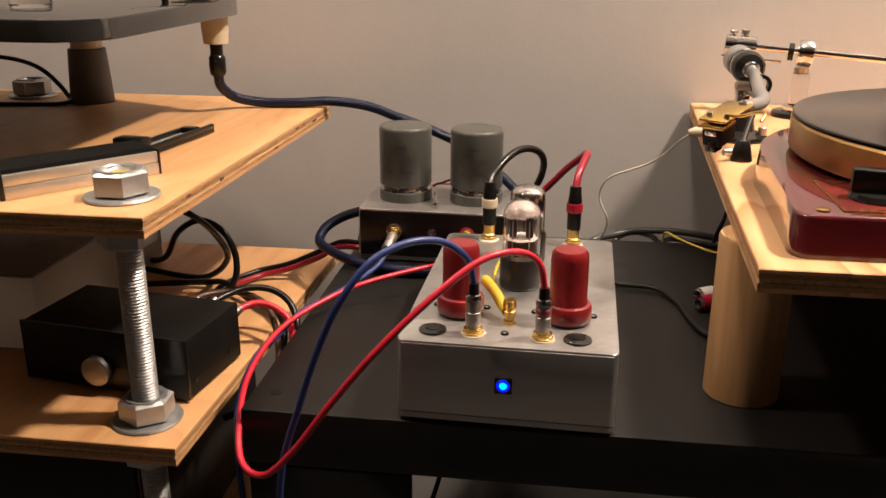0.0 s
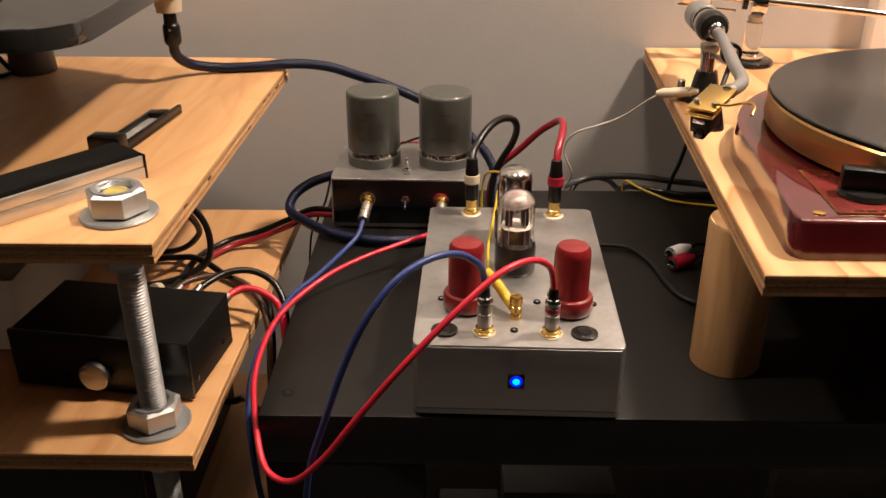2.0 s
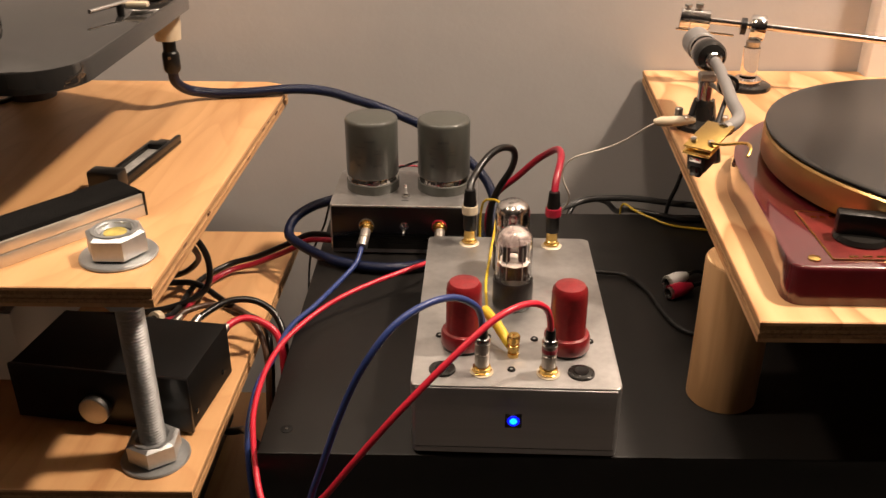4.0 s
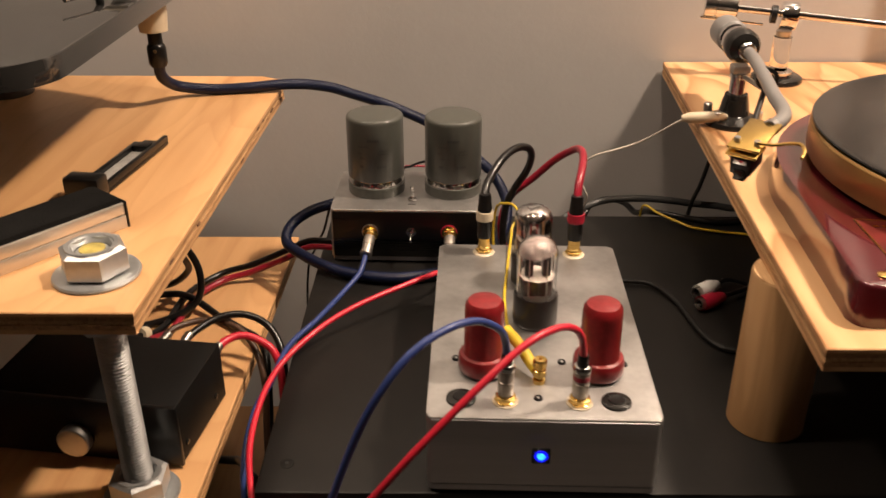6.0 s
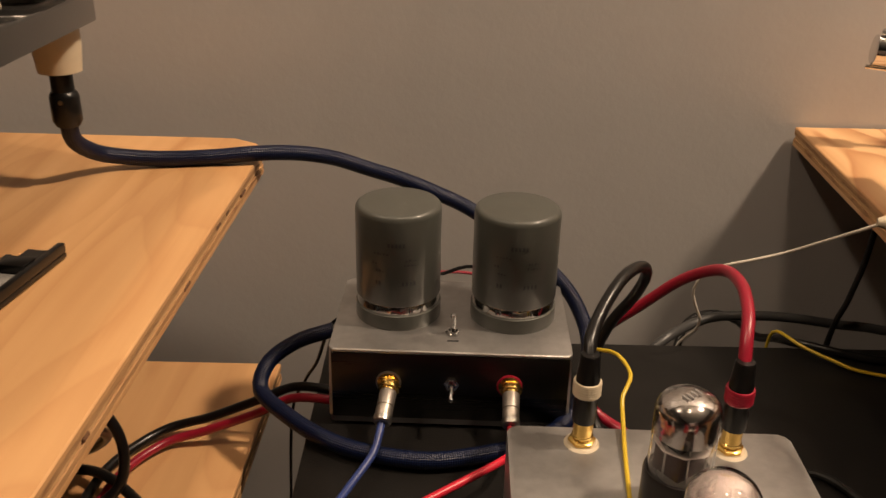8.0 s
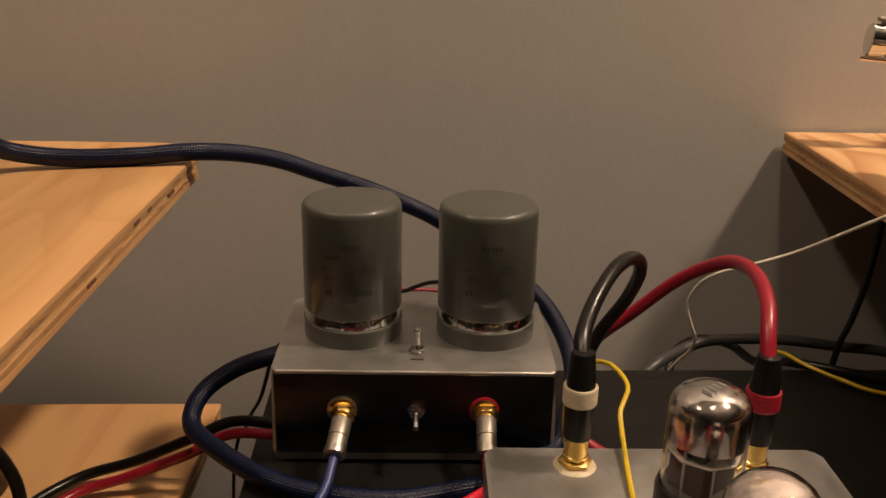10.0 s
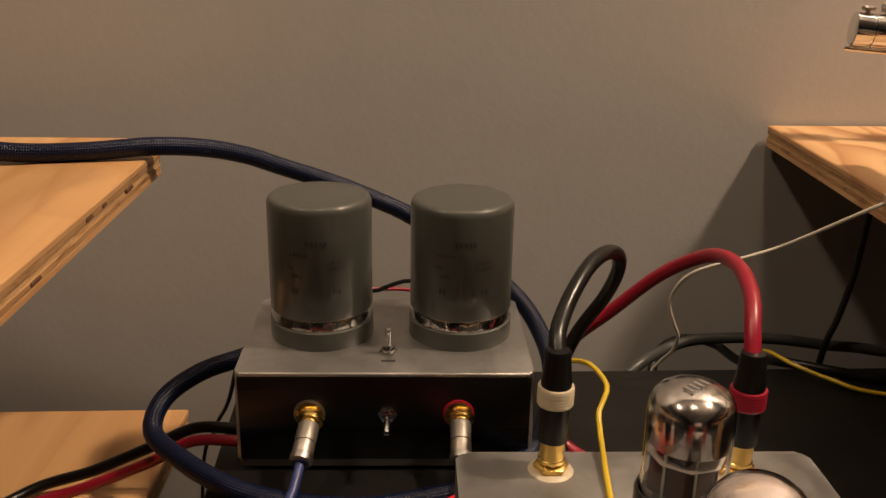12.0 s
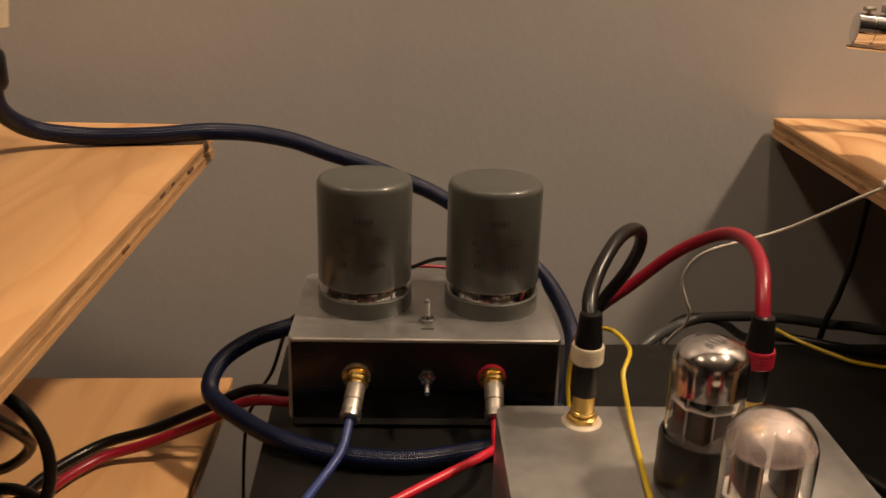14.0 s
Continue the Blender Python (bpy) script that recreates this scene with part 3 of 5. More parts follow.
    post = part("ground_post", lathe([(0, 0), (0.0052, 0), (0.0052, 0.0035), (0.0034, 0.004), (0.0034, 0.007), (0.0056, 0.0075), (0.0056, 0.0125), (0.0042, 0.0135), (0.0042, 0.0155), (0.006, 0.016), (0.006, 0.0215), (0.005, 0.0228), (0.0015, 0.0228), (0.0012, 0.021), (0, 0.021)], 28, Matrix.Translation((-0.0015, -0.0995, 0.0765))), GOLD, b, "gold-plated ground terminal")
    return b


phono_box()


def red_tube(x, y):
    t = thing("vacuum_tube", x, y, 0.0765, "red painted metal-shell vacuum tube standing on the amplifier", "tube", "red tubes")
    part("shell", lathe([(0, 0.0), (0.0172, 0.0), (0.0172, 0.018), (0.0166, 0.02), (0.0164, 0.058), (0.0158, 0.0635), (0.0135, 0.0668), (0.009, 0.0680), (0, 0.0684)], 48), RED_PAINT, t)
    part("flange", lathe([(0.0165, 0.003), (0.0208, 0.003), (0.0214, 0.0045), (0.0212, 0.0145), (0.0200, 0.0172), (0.0176, 0.0182), (0.0165, 0.0182)], 48), RED_PAINT, t)
    part("socket_ring", lathe([(0.015, 0.0), (0.0198, 0.0), (0.0198, 0.0032), (0.015, 0.0032)], 40), BLACK, t, "black socket ring")
    return t


red_a = red_tube(-0.0570, 0.7595)
copy_thing(red_a, pose(0.0385 * U, 0.7545 * U, 0.0765 * U, 0, 0, 60))


def glass_tube(x, y, top, mirror, label, turn=0):
    h = top - 0.0765
    t = thing("vacuum_tube", x, y, 0.0765, label, "tube", "glass tubes", turn=turn)
    part("base", lathe([(0, 0), (0.0190, 0), (0.0198, 0.001), (0.0203, 0.004), (0.0203, 0.0285), (0.0196, 0.0305), (0.0188, 0.0305), (0.0188, 0.026), (0, 0.026)], 44), BAKELITE, t, "dark bakelite base")
    r = 0.0182
    dh = 0.0125 if mirror else 0.0165
    dome = [(r, 0.028), (r, h - dh)] + [(r * math.cos(radians(a)) ** (0.62 if mirror else 0.75), h - dh + dh * math.sin(radians(a))) for a in range(15, 90, 15)] + [(0, h)]
    inner = [(max(0, q - 0.0009), z - (0.0009 if q < r * 0.9 else 0)) for q, z in dome]
    env = part("envelope", lathe(dome[::-1] + inner, 44), GLASS, t, "clear glass envelope")
    env.visible_shadow = False
    if mirror:
        g = [(q - 0.0013, z - 0.0013) for q, z in dome if z > h - 0.026]
        g[-1] = (0, h - 0.0014)
        part("getter", lathe([(r - 0.0013, h - 0.026)] + g, 40), GETTER, t, "silvery getter flash inside the glass top")
        for i in range(4):
            part("print", box(-0.0062 + i * 0.0034, -0.0050 + i * 0.0034, -0.0035, 0.0015, h - 0.0006, h + 0.00015), GREY_ARM, t, "grey etched marking")
    else:
        g = [(max(0, q - 0.0012), z - 0.0012) for q, z in dome if z > h - 0.011]
        bm = lathe([(r - 0.0013, h - 0.0135)] + g, 52)
        rng = random.Random(4)
        for v in bm.verts:
            if v.co.z < h - 0.011:
                v.co.z += 0.001 + 0.003 * math.sin(math.atan2(v.co.y, v.co.x) + 0.9) + rng.uniform(-0.0003, 0.0003)
        part("getter", bm, MICA_CAP, t, "pinkish silver getter flash inside the glass top", 80)
    for s_ in (-1, 1):
        part("anode", box(s_ * 0.0078 - 0.0036, s_ * 0.0078 + 0.0036, -0.0075, 0.0075, 0.0505 if not mirror else 0.034, h - 0.0125, 0.0015), PLATE_BLACK, t, "blackened metal anode")
        part("support_rod", rod((s_ * 0.0078, -0.011, 0.03), (s_ * 0.0078, -0.011, h - 0.018), 0.0006, 8), NICKEL, t)
        part("support_rod", rod((s_ * 0.0142, 0.0, 0.03), (s_ * 0.0142, 0.0, h - 0.018), 0.0006, 8), NICKEL, t)
    for z in (0.0485,):
        part("mica_spacer", lathe([(0, z), (0.0165, z), (0.0165, z + 0.0007), (0, z + 0.0007)], 8), MICA, t, "pale mica spacer")
    part("lower_mount", box(-0.0125, 0.0125, -0.0095, 0.0095, 0.031, 0.048, 0.001), RUST, t, "dark brown lower mount")
    part("stem", lathe([(0, 0.026), (0.012, 0.026), (0.009, 0.033), (0, 0.034)], 24), NICKEL, t)
    return t


glass_tube(-0.0075, 0.836, 0.1625, False, "clear glass vacuum tube with black plates inside")
glass_tube(-0.005, 0.912, 0.1575, True, "glass vacuum tube with mirrored silver top", 35)


# ---- transformer box ----
def step_up_box():
    b = thing("transformer_box", -0.132, 1.152, 0.0, "bare cast aluminium box with a painted glint along its front edge", "transformer box", turn=-1.5)
    w, d, h = 0.0945, 0.060, 0.0705
    part("bottom_lid", prism(rounded(-w, w, -d, d, 0.004), 0.003, 0.008, 0.001), ALU_FRONT, b)
    part("body", prism(rounded(-w, w, -d, d, 0.004), 0.0086, h, 0.0018, 3, 0.0015), ALU, b)
    # same bare metal as the body, coloured dark for what it reflects
    part("front_panel", box(-w + 0.002, w - 0.002, -d - 0.0018, -d + 0.001, 0.0090, h - 0.0026, 0.0004), ALU_DARK_REFLECTION, b, "brushed front face with its dark reflection put into the colour")
    # thin strip added as the highlight along the bevel
    part("front_edge", box(-w + 0.003, w - 0.003, -d - 0.0020, -d + 0.0010, h - 0.0024, h + 0.0004, 0.0012), EDGE, b, "bright strip painting the lamp glint on the top edge")
    for x in (-0.08, 0.08):
        for y in (-0.045, 0.045):
            part("foot", lathe([(0, 0), (0.007, 0), (0.008, 0.003), (0, 0.003)], 16, Matrix.Translation((x, y, 0))), BLACK, b)
    for m in (Matrix.Translation((0.0015, -0.031, h)), pose(0.0015, -d - 0.0016, 0.0425, 90)):
        s = part("toggle_switch", lathe([(0, 0), (0.0062, 0), (0.0062, 0.0016), (0.0040, 0.002), (0.0040, 0.0035), (0.0028, 0.004), (0, 0.004)], 6, m), CHROME, b, "small chrome toggle switch")
        part("nut_ring", lathe([(0.003, 0.0018), (0.0048, 0.0018), (0.0046, 0.0032), (0.003, 0.0032)], 24, m), CHROME, s)
        part("lever", lathe([(0, 0.003), (0.0015, 0.003), (0.0022, 0.0165), (0.0018, 0.0182), (0, 0.0186)], 16, m @ pose(0, 0, 0, 12 if m.translation.z < 0.06 else 8, 0, 0)), CHROME, s)
    for x, c, lab in ((-0.0478, NICKEL, "grey"), (0.0468, RED_DARK, "red")):
        m = pose(x, -d - 0.0016, 0.0425, 90)
        j = part("jack", lathe([(0, 0), (0.0088, 0), (0.0088, 0.0018), (0.0066, 0.0026), (0.0066, 0.0065), (0.0058, 0.0072), (0, 0.0072)], 32, m), GOLD, b, "gold-plated phono jack with " + lab + " ring")
        part("ring", lathe([(0.0086, 0.0), (0.0100, 0.0), (0.0100, 0.0012), (0.0086, 0.0016)], 32, m), c, j)
    part("ink_mark", box(-0.003, 0.006, -0.0445, -0.0425, h - 0.0002, h + 0.0003), INK, b)
    return b


step_up_box()


def transformer_can(x, y, seed, taller=0.0):
    c = thing("transformer_can", x, y, 0.0705, "glossy grey enamelled cylindrical transformer can with printed data", "transformer", "transformer cans", turn=-3)
    R, H = 0.0347, 0.0985 + taller
    part("base_ring", lathe([(0, 0), (R, 0), (R + 0.0003, 0.001), (R + 0.0003, 0.0125), (R - 0.0012, 0.0135), (0, 0.0135)], 64), GREY_PAINT, c)
    band = part("label_band", lathe([(R - 0.0014, 0.0135), (R - 0.0008, 0.0138), (R - 0.0009, 0.0198), (R - 0.0014, 0.0208)], 64), SILVER_BAND, c, "shiny silver label band")
    part("shell", lathe([(0, 0.0208), (R - 0.0008, 0.0208), (R - 0.0002, 0.0218), (R - 0.0002, H - 0.0058), (R - 0.0005, H - 0.0038), (R - 0.0014, H - 0.0020), (R - 0.0028, H - 0.0008), (R - 0.0048, H - 0.0002), (0, H)], 64), GREY_PAINT, c)
    rng = random.Random(seed)

    def print_bar(a, w_, z, hgt, r=R, parent=c, m=INK):
        bm = bmesh.new()
        n = 3
        lo = [bm.verts.new(((r + 0.00012) * math.sin(a + w_ * (i / n - 0.5)), -(r + 0.00012) * math.cos(a + w_ * (i / n - 0.5)), z)) for i in range(n + 1)]
        hi = [bm.verts.new((v.co.x, v.co.y, z + hgt)) for v in lo]
        for i in range(n):
            bm.faces.new((lo[i], lo[i + 1], hi[i + 1], hi[i]))
        part("print", bm, m, parent)

    for i in range(5):
        print_bar(-0.12 + i * 0.085, 0.05, 0.073, 0.0032)
    for z, n, a0 in ((0.066, 5, -0.45), (0.061, 4, 0.28), (0.057, 5, 0.25), (0.0575, 2, -0.5), (0.0515, 3, -0.4)):
        for i in range(n):
            print_bar(a0 + i * 0.075 + rng.uniform(-0.01, 0.01), rng.uniform(0.03, 0.06), z, rng.choice((0.0008, 0.0016, 0.002)))
    for i, a in enumerate((-0.42, -0.34, 0.2, 0.29, 0.38, 0.47)):
        print_bar(a, 0.045, 0.040, 0.0036)
    for a, w_ in ((-0.42, 0.06), (-0.34, 0.02), (0.36, 0.02), (0.42, 0.03)):
        print_bar(a, w_, 0.0152, 0.004, R - 0.0008, band)
    return c


transformer_can(-0.1768, 1.157, 3)
transformer_can(-0.0820, 1.155, 8, -0.0012)


# ---- turntable on the right ----
def red_turntable():
    t = thing("turntable", 0.0, 0.0, 0.172, "dark red lacquered turntable with gold-rimmed platter", "turntable")
    cx, cy = 0.456, 0.865
    R = 0.241
    out = [(cx + R * math.cos(radians(a)), cy + R * math.sin(radians(a))) for a in range(60, 182, 4)]
    out += [(0.2125, 0.835), (0.209, 0.79), (0.205, 0.74), (0.2015, 0.70), (0.2005, 0.690), (0.2025, 0.682), (0.207, 0.677), (0.214, 0.675)]
    out += [(0.9, 0.668), (0.92, 0.68), (0.925, 0.70), (0.925, 1.06), (0.9, 1.079)]
    part("plinth", prism(out, 0.0, 0.033, 0.003, 3, 0.003), MAHOGANY, t, "rounded red lacquered plinth")
    pl = part("platter", lathe([(0, 0.036), (0.209, 0.036), (0.2145, 0.038), (0.2165, 0.041), (0.2165, 0.0655), (0.2150, 0.0675), (0, 0.0675)], 120, Matrix.Translation((cx, cy, 0))), PLATTER_GOLD, t, "gold-coloured platter rim")
    part("spindle_bearing", rod((cx, cy, 0.03), (cx, cy, 0.04), 0.06, 32), NICKEL, t)
    prof = [(0.004, 0.0694), (0.05, 0.0694), (0.052, 0.0690), (0.2, 0.0690), (0.2015, 0.0686), (0.203, 0.0690), (0.2105, 0.0688), (0.2120, 0.0684), (0.2122, 0.0680), (0.2115, 0.06765), (0.004, 0.06765)]
    part("mat", lathe(prof, 120, Matrix.Translation((cx, cy, 0))), MAT_RUBBER, pl, "dark glossy platter mat")
    part("spindle", rod((cx, cy, 0.066), (cx, cy, 0.086), 0.0042, 20, chamfer=0.001), CHROME, pl)
    z = 0.033
    lab = part("label_plate", prism([(0.236, 0.688), (0.46, 0.686), (0.46, 0.76), (0.237, 0.782)], z - 0.001, z + 0.0007), LABEL_RED, t, "red control label with gold border")
    for a, b_ in (((0.236, 0.688), (0.46, 0.686)), ((0.237, 0.782), (0.236, 0.688)), ((0.237, 0.782), (0.46, 0.76))):
        part("border", rod((*a, z + 0.0008), (*b_, z + 0.0008), 0.0006, 6), GOLD, lab)
    for i in range(12):
        part("print", box(0.25 + i * 0.011, 0.2575 + i * 0.011, 0.6915, 0.6945, z + 0.0007, z + 0.0010), GOLD, lab)
        part("print", box(0.246 + i * 0.008, 0.251 + i * 0.008, 0.768, 0.7705, z + 0.0007, z + 0.0010), GOLD, lab)
    k = part("knob", lathe([(0, z), (0.0215, z), (0.0222, z + 0.002), (0.0205, z + 0.006), (0, z + 0.007)], 36, Matrix.Translation((0.272, 0.727, 0))), BLACK_GLOSS, t, "black pointer knob")
    bm = box(-0.021, 0.021, -0.0075, 0.0075, 0, 0.019, 0.0022)
    bm.transform(pose(0.272, 0.727, z + 0.0055, 0, 0, -14))
    part("grip", bm, BLACK, k)
    part("bolt", lathe([(0, z), (0.0052, z), (0.005, z + 0.0012), (0, z + 0.002)], 20, Matrix.Translation((0.2215, 0.690, 0))), GOLD, t, "brass corner bolt")
    return t


red_turntable()
rec = thing("vinyl_record", 0.456, 0.865, 0.2415, "glossy black vinyl record with a red label on the platter", "record")
part("disc", lathe([(0.0042, 0), (0.2135, 0), (0.2158, 0.0008), (0.2152, 0.0020), (0.2125, 0.0025), (0.208, 0.0021), (0.072, 0.0021), (0.068, 0.0026), (0.0042, 0.0026), (0.0042, 0)], 128), VINYL, rec)
part("label", lathe([(0.0044, 0.0026), (0.0665, 0.0026), (0.0665, 0.0030), (0.0044, 0.0030)], 64), LABEL_RED, rec, "plain red paper label")


def grey_tonearm():
    a = thing("tonearm", 0.238, 1.113, 0.172, "grey twelve-inch tonearm with gold headshell on a black base", "tonearm")
    part("base", lathe([(0, 0), (0.032, 0), (0.033, 0.002), (0.032, 0.006), (0.025, 0.009), (0.0175, 0.012), (0.0145, 0.028), (0.0125, 0.035), (0, 0.035)], 44), BLACK_GLOSS, a, "black stepped arm base")
    part("pillar", lathe([(0, 0.034), (0.0092, 0.034), (0.0092, 0.053), (0.0105, 0.054), (0.0105, 0.059), (0, 0.059)], 32), CHROME, a)
    for x, y in ((-0.022, -0.014), (0.024, -0.012), (-0.024, 0.02)):
        part("screw", lathe([(0, 0.008), (0.005, 0.008), (0.005, 0.017), (0.004, 0.018), (0, 0.018)], 18, Matrix.Translation((x, y, 0))), NICKEL, a)
    yoke = part("yoke", box(-0.010, 0.010, -0.008, 0.010, 0.0585, 0.068, 0.0025), PLUG, a, "dull coppery bearing yoke")
    p0, p1 = Vector((0.007, 0.098, 0.0835)), Vector((0.006, -0.004, 0.082))
    d = (p1 - p0).normalized()
    part("counterweight", lathe([(0, 0), (0.0165, 0), (0.0185, 0.002), (0.0185, 0.034), (0.017, 0.036), (0, 0.036)], 44, aim(p0, p1)), GREY_ARM, a, "grey round counterweight")
    q = p0 + d * 0.0365
    part("bearing_ring", lathe([(0, 0), (0.017, 0), (0.017, 0.006), (0.0145, 0.007), (0.0145, 0.012), (0.017, 0.013), (0.017, 0.022), (0.0155, 0.024), (0, 0.024)], 44, aim(q, p1)), CHROME, a, "chrome bearing rings")
    q = p0 + d * 0.061
    part("bearing_housing", lathe([(0, 0), (0.0185, 0), (0.0195, 0.003), (0.0195, 0.017), (0.0165, 0.023), (0.009, 0.026), (0.0085, 0.034), (0, 0.034)], 44, aim(q, p1)), BLACK_GLOSS, a, "black bearing housing")
    q = p0 + d * 0.0885
    part("front_collar", lathe([(0.006, 0), (0.0098, 0), (0.0098, 0.006), (0.008, 0.008), (0.006, 0.008)], 30, aim(q, p1)), CHROME, a)
    arm = [(0.006, -0.002, 0.082), (0.002, -0.04, 0.0822), (-0.008, -0.105, 0.0820), (-0.0155, -0.155, 0.0805), (-0.0185, -0.188, 0.079), (-0.0235, -0.208, 0.0778), (-0.035, -0.225, 0.0768), (-0.044, -0.234, 0.0762)]
    part("arm_tube", tube(arm, 0.0066, 18), GREY_ARM, a, "grey curved arm tube")
    part("collar", rod((-0.040, -0.230, 0.0764), (-0.047, -0.2372, 0.076), 0.0076, 24, chamfer=0.001), CHROME, a)
    m = pose(-0.063, -0.2515, 0.0748, -13, 0, 141)
    bm = box(-0.014, 0.014, -0.026, 0.0245, -0.0013, 0.0013, 0.0007)
    bm.transform(m)
    hs = part("headshell", bm, GOLD, a, "flat gold headshell")
    bm = box(-0.0135, 0.0135, 0.006, 0.0275, -0.0065, -0.0035, 0.0007)
    bm.transform(m)
    part("lower_plate", bm, GOLD, hs)
    for s in (-1, 1):
        part("screw", lathe([(0, -0.004), (0.003, -0.004), (0.003, 0.004), (0.0024, 0.0048), (0, 0.0048)], 16, m @ Matrix.Translation((s * 0.0088, 0.0135, 0))), NICKEL, hs)
    bm = box(-0.0095, 0.0095, 0.0, 0.027, -0.024, -0.0066, 0.002)
    bm.transform(m)
    ct = part("cartridge", bm, BLACK, hs, "black moving-coil cartridge")
    bm = box(-0.0055, 0.0055, 0.016, 0.0285, -0.029, -0.018, 0.0015)
    bm.transform(m)
    part("nose", bm, BLACK_GLOSS, ct)
    bm = box(-0.006, 0.006, 0.0268, 0.0278, -0.013, -0.008, 0.0003)
    bm.transform(m)
    part("front_label", bm, SILVER_BAND, ct)
    lift = [(-0.066, -0.270, 0.0755), (-0.056, -0.277, 0.0760), (-0.047, -0.284, 0.080), (-0.040, -0.294, 0.0835), (-0.0405, -0.306, 0.0825), (-0.045, -0.314, 0.0785)]
    part("finger_lift", tube(lift, 0.0015, 10), GOLD, hs, "thin curved finger lift")
    rest = part("arm_rest", lathe([(0, 0.0), (0.0115, 0.0), (0.0118, 0.002), (0.0075, 0.021), (0.0055, 0.023), (0, 0.023)], 24, Matrix.Translation((-0.018, -0.117, 0.0))), BLACK, a, "black arm-rest foot")
    part("post", tube([(-0.018, -0.117, 0.020), (-0.008, -0.096, 0.042), (0.003, -0.076, 0.061)], 0.0030, 12), PLATE_BLACK, rest)
    part("cradle", lathe([(0.0075, 0), (0.0115, 0.001), (0.0115, 0.009), (0.0075, 0.010), (0.0075, 0.0)], 24, pose(0.0, -0.079, 0.077, 90)), BLACK, rest, "black arm-rest ring")
    part("cradle_bar", rod((0.003, -0.005, 0.056), (0.003, -0.072, 0.062), 0.0026, 12), NICKEL, rest)
    part("thumb_screw", rod((-0.030, -0.121, 0.010), (-0.039, -0.123, 0.010), 0.0042, 16, chamfer=0.0008), NICKEL, rest)
    return a


grey_tonearm()


def chrome_tonearm():
    a = thing("tonearm", 0.343, 1.283, 0.172, "slim polished chrome tonearm on a clear pillar", "tonearm")
    part("base", lathe([(0, 0), (0.032, 0), (0.033, 0.002), (0.032, 0.006), (0.029, 0.008), (0, 0.008)], 44), BLACK_GLOSS, a, "black round foot")
    part("flange", lathe([(0, 0.008), (0.019, 0.008), (0.019, 0.014), (0.017, 0.0155), (0, 0.0155)], 36), CHROME, a)
    part("pillar", lathe([(0, 0.0155), (0.0115, 0.0155), (0.0115, 0.058), (0, 0.058)], 32), ACRYLIC, a, "clear pillar")
    part("neck", lathe([(0, 0.058), (0.009, 0.058), (0.010, 0.066), (0, 0.066)], 28), NICKEL, a)
    c = Vector((0.0, -0.002, 0.085))
    left, right = Vector((-0.098, 0.028, 0.0925)), Vector((0.46, -0.105, 0.056))
    d = (right - left).normalized()
    part("arm_tube", rod(left + d * 0.03, right, 0.0048, 20), CHROME, a, "long chrome arm tube")
    part("clamp_ring", lathe([(0.004, 0), (0.0165, 0), (0.0175, 0.002), (0.0175, 0.018), (0.0165, 0.020), (0.004, 0.020)], 40, aim(c - d * 0.008, c + d)), CHROME, a, "chrome clamp ring")
    part("black_ring", lathe([(0.004, 0), (0.0115, 0), (0.0115, 0.007), (0.004, 0.007)], 30, aim(c - d * 0.020, c + d)), BLACK, a)
    w = part("counterweight", lathe([(0, 0), (0.0125, 0), (0.0137, 0.001), (0.0137, 0.013), (0.0125, 0.0135), (0.0125, 0.015), (0.0137, 0.0155), (0.0137, 0.040), (0.012, 0.0415), (0, 0.0415)], 40, aim(left, left + d)), CHROME, a, "polished split counterweight")
    for s, h in ((0.010, 0.0055), (0.025, 0.008)):
        q = left + d * s + Vector((0, 0, 0.0125))
        part("thumb_screw", lathe([(0, 0), (0.002, 0), (0.002, 0.003), (0.0052, 0.0032), (0.0056, h), (0.005, h + 0.0012), (0, h + 0.0012)], 20, Matrix.Translation(q)), NICKEL, w)
    part("balance_rod", rod(left + Vector((-0.004, 0, -0.0155)), left + d * 0.075 + Vector((0, 0, -0.0165)), 0.0020, 12), CHROME, w, "thin chrome rod")
    return a


chrome_tonearm()


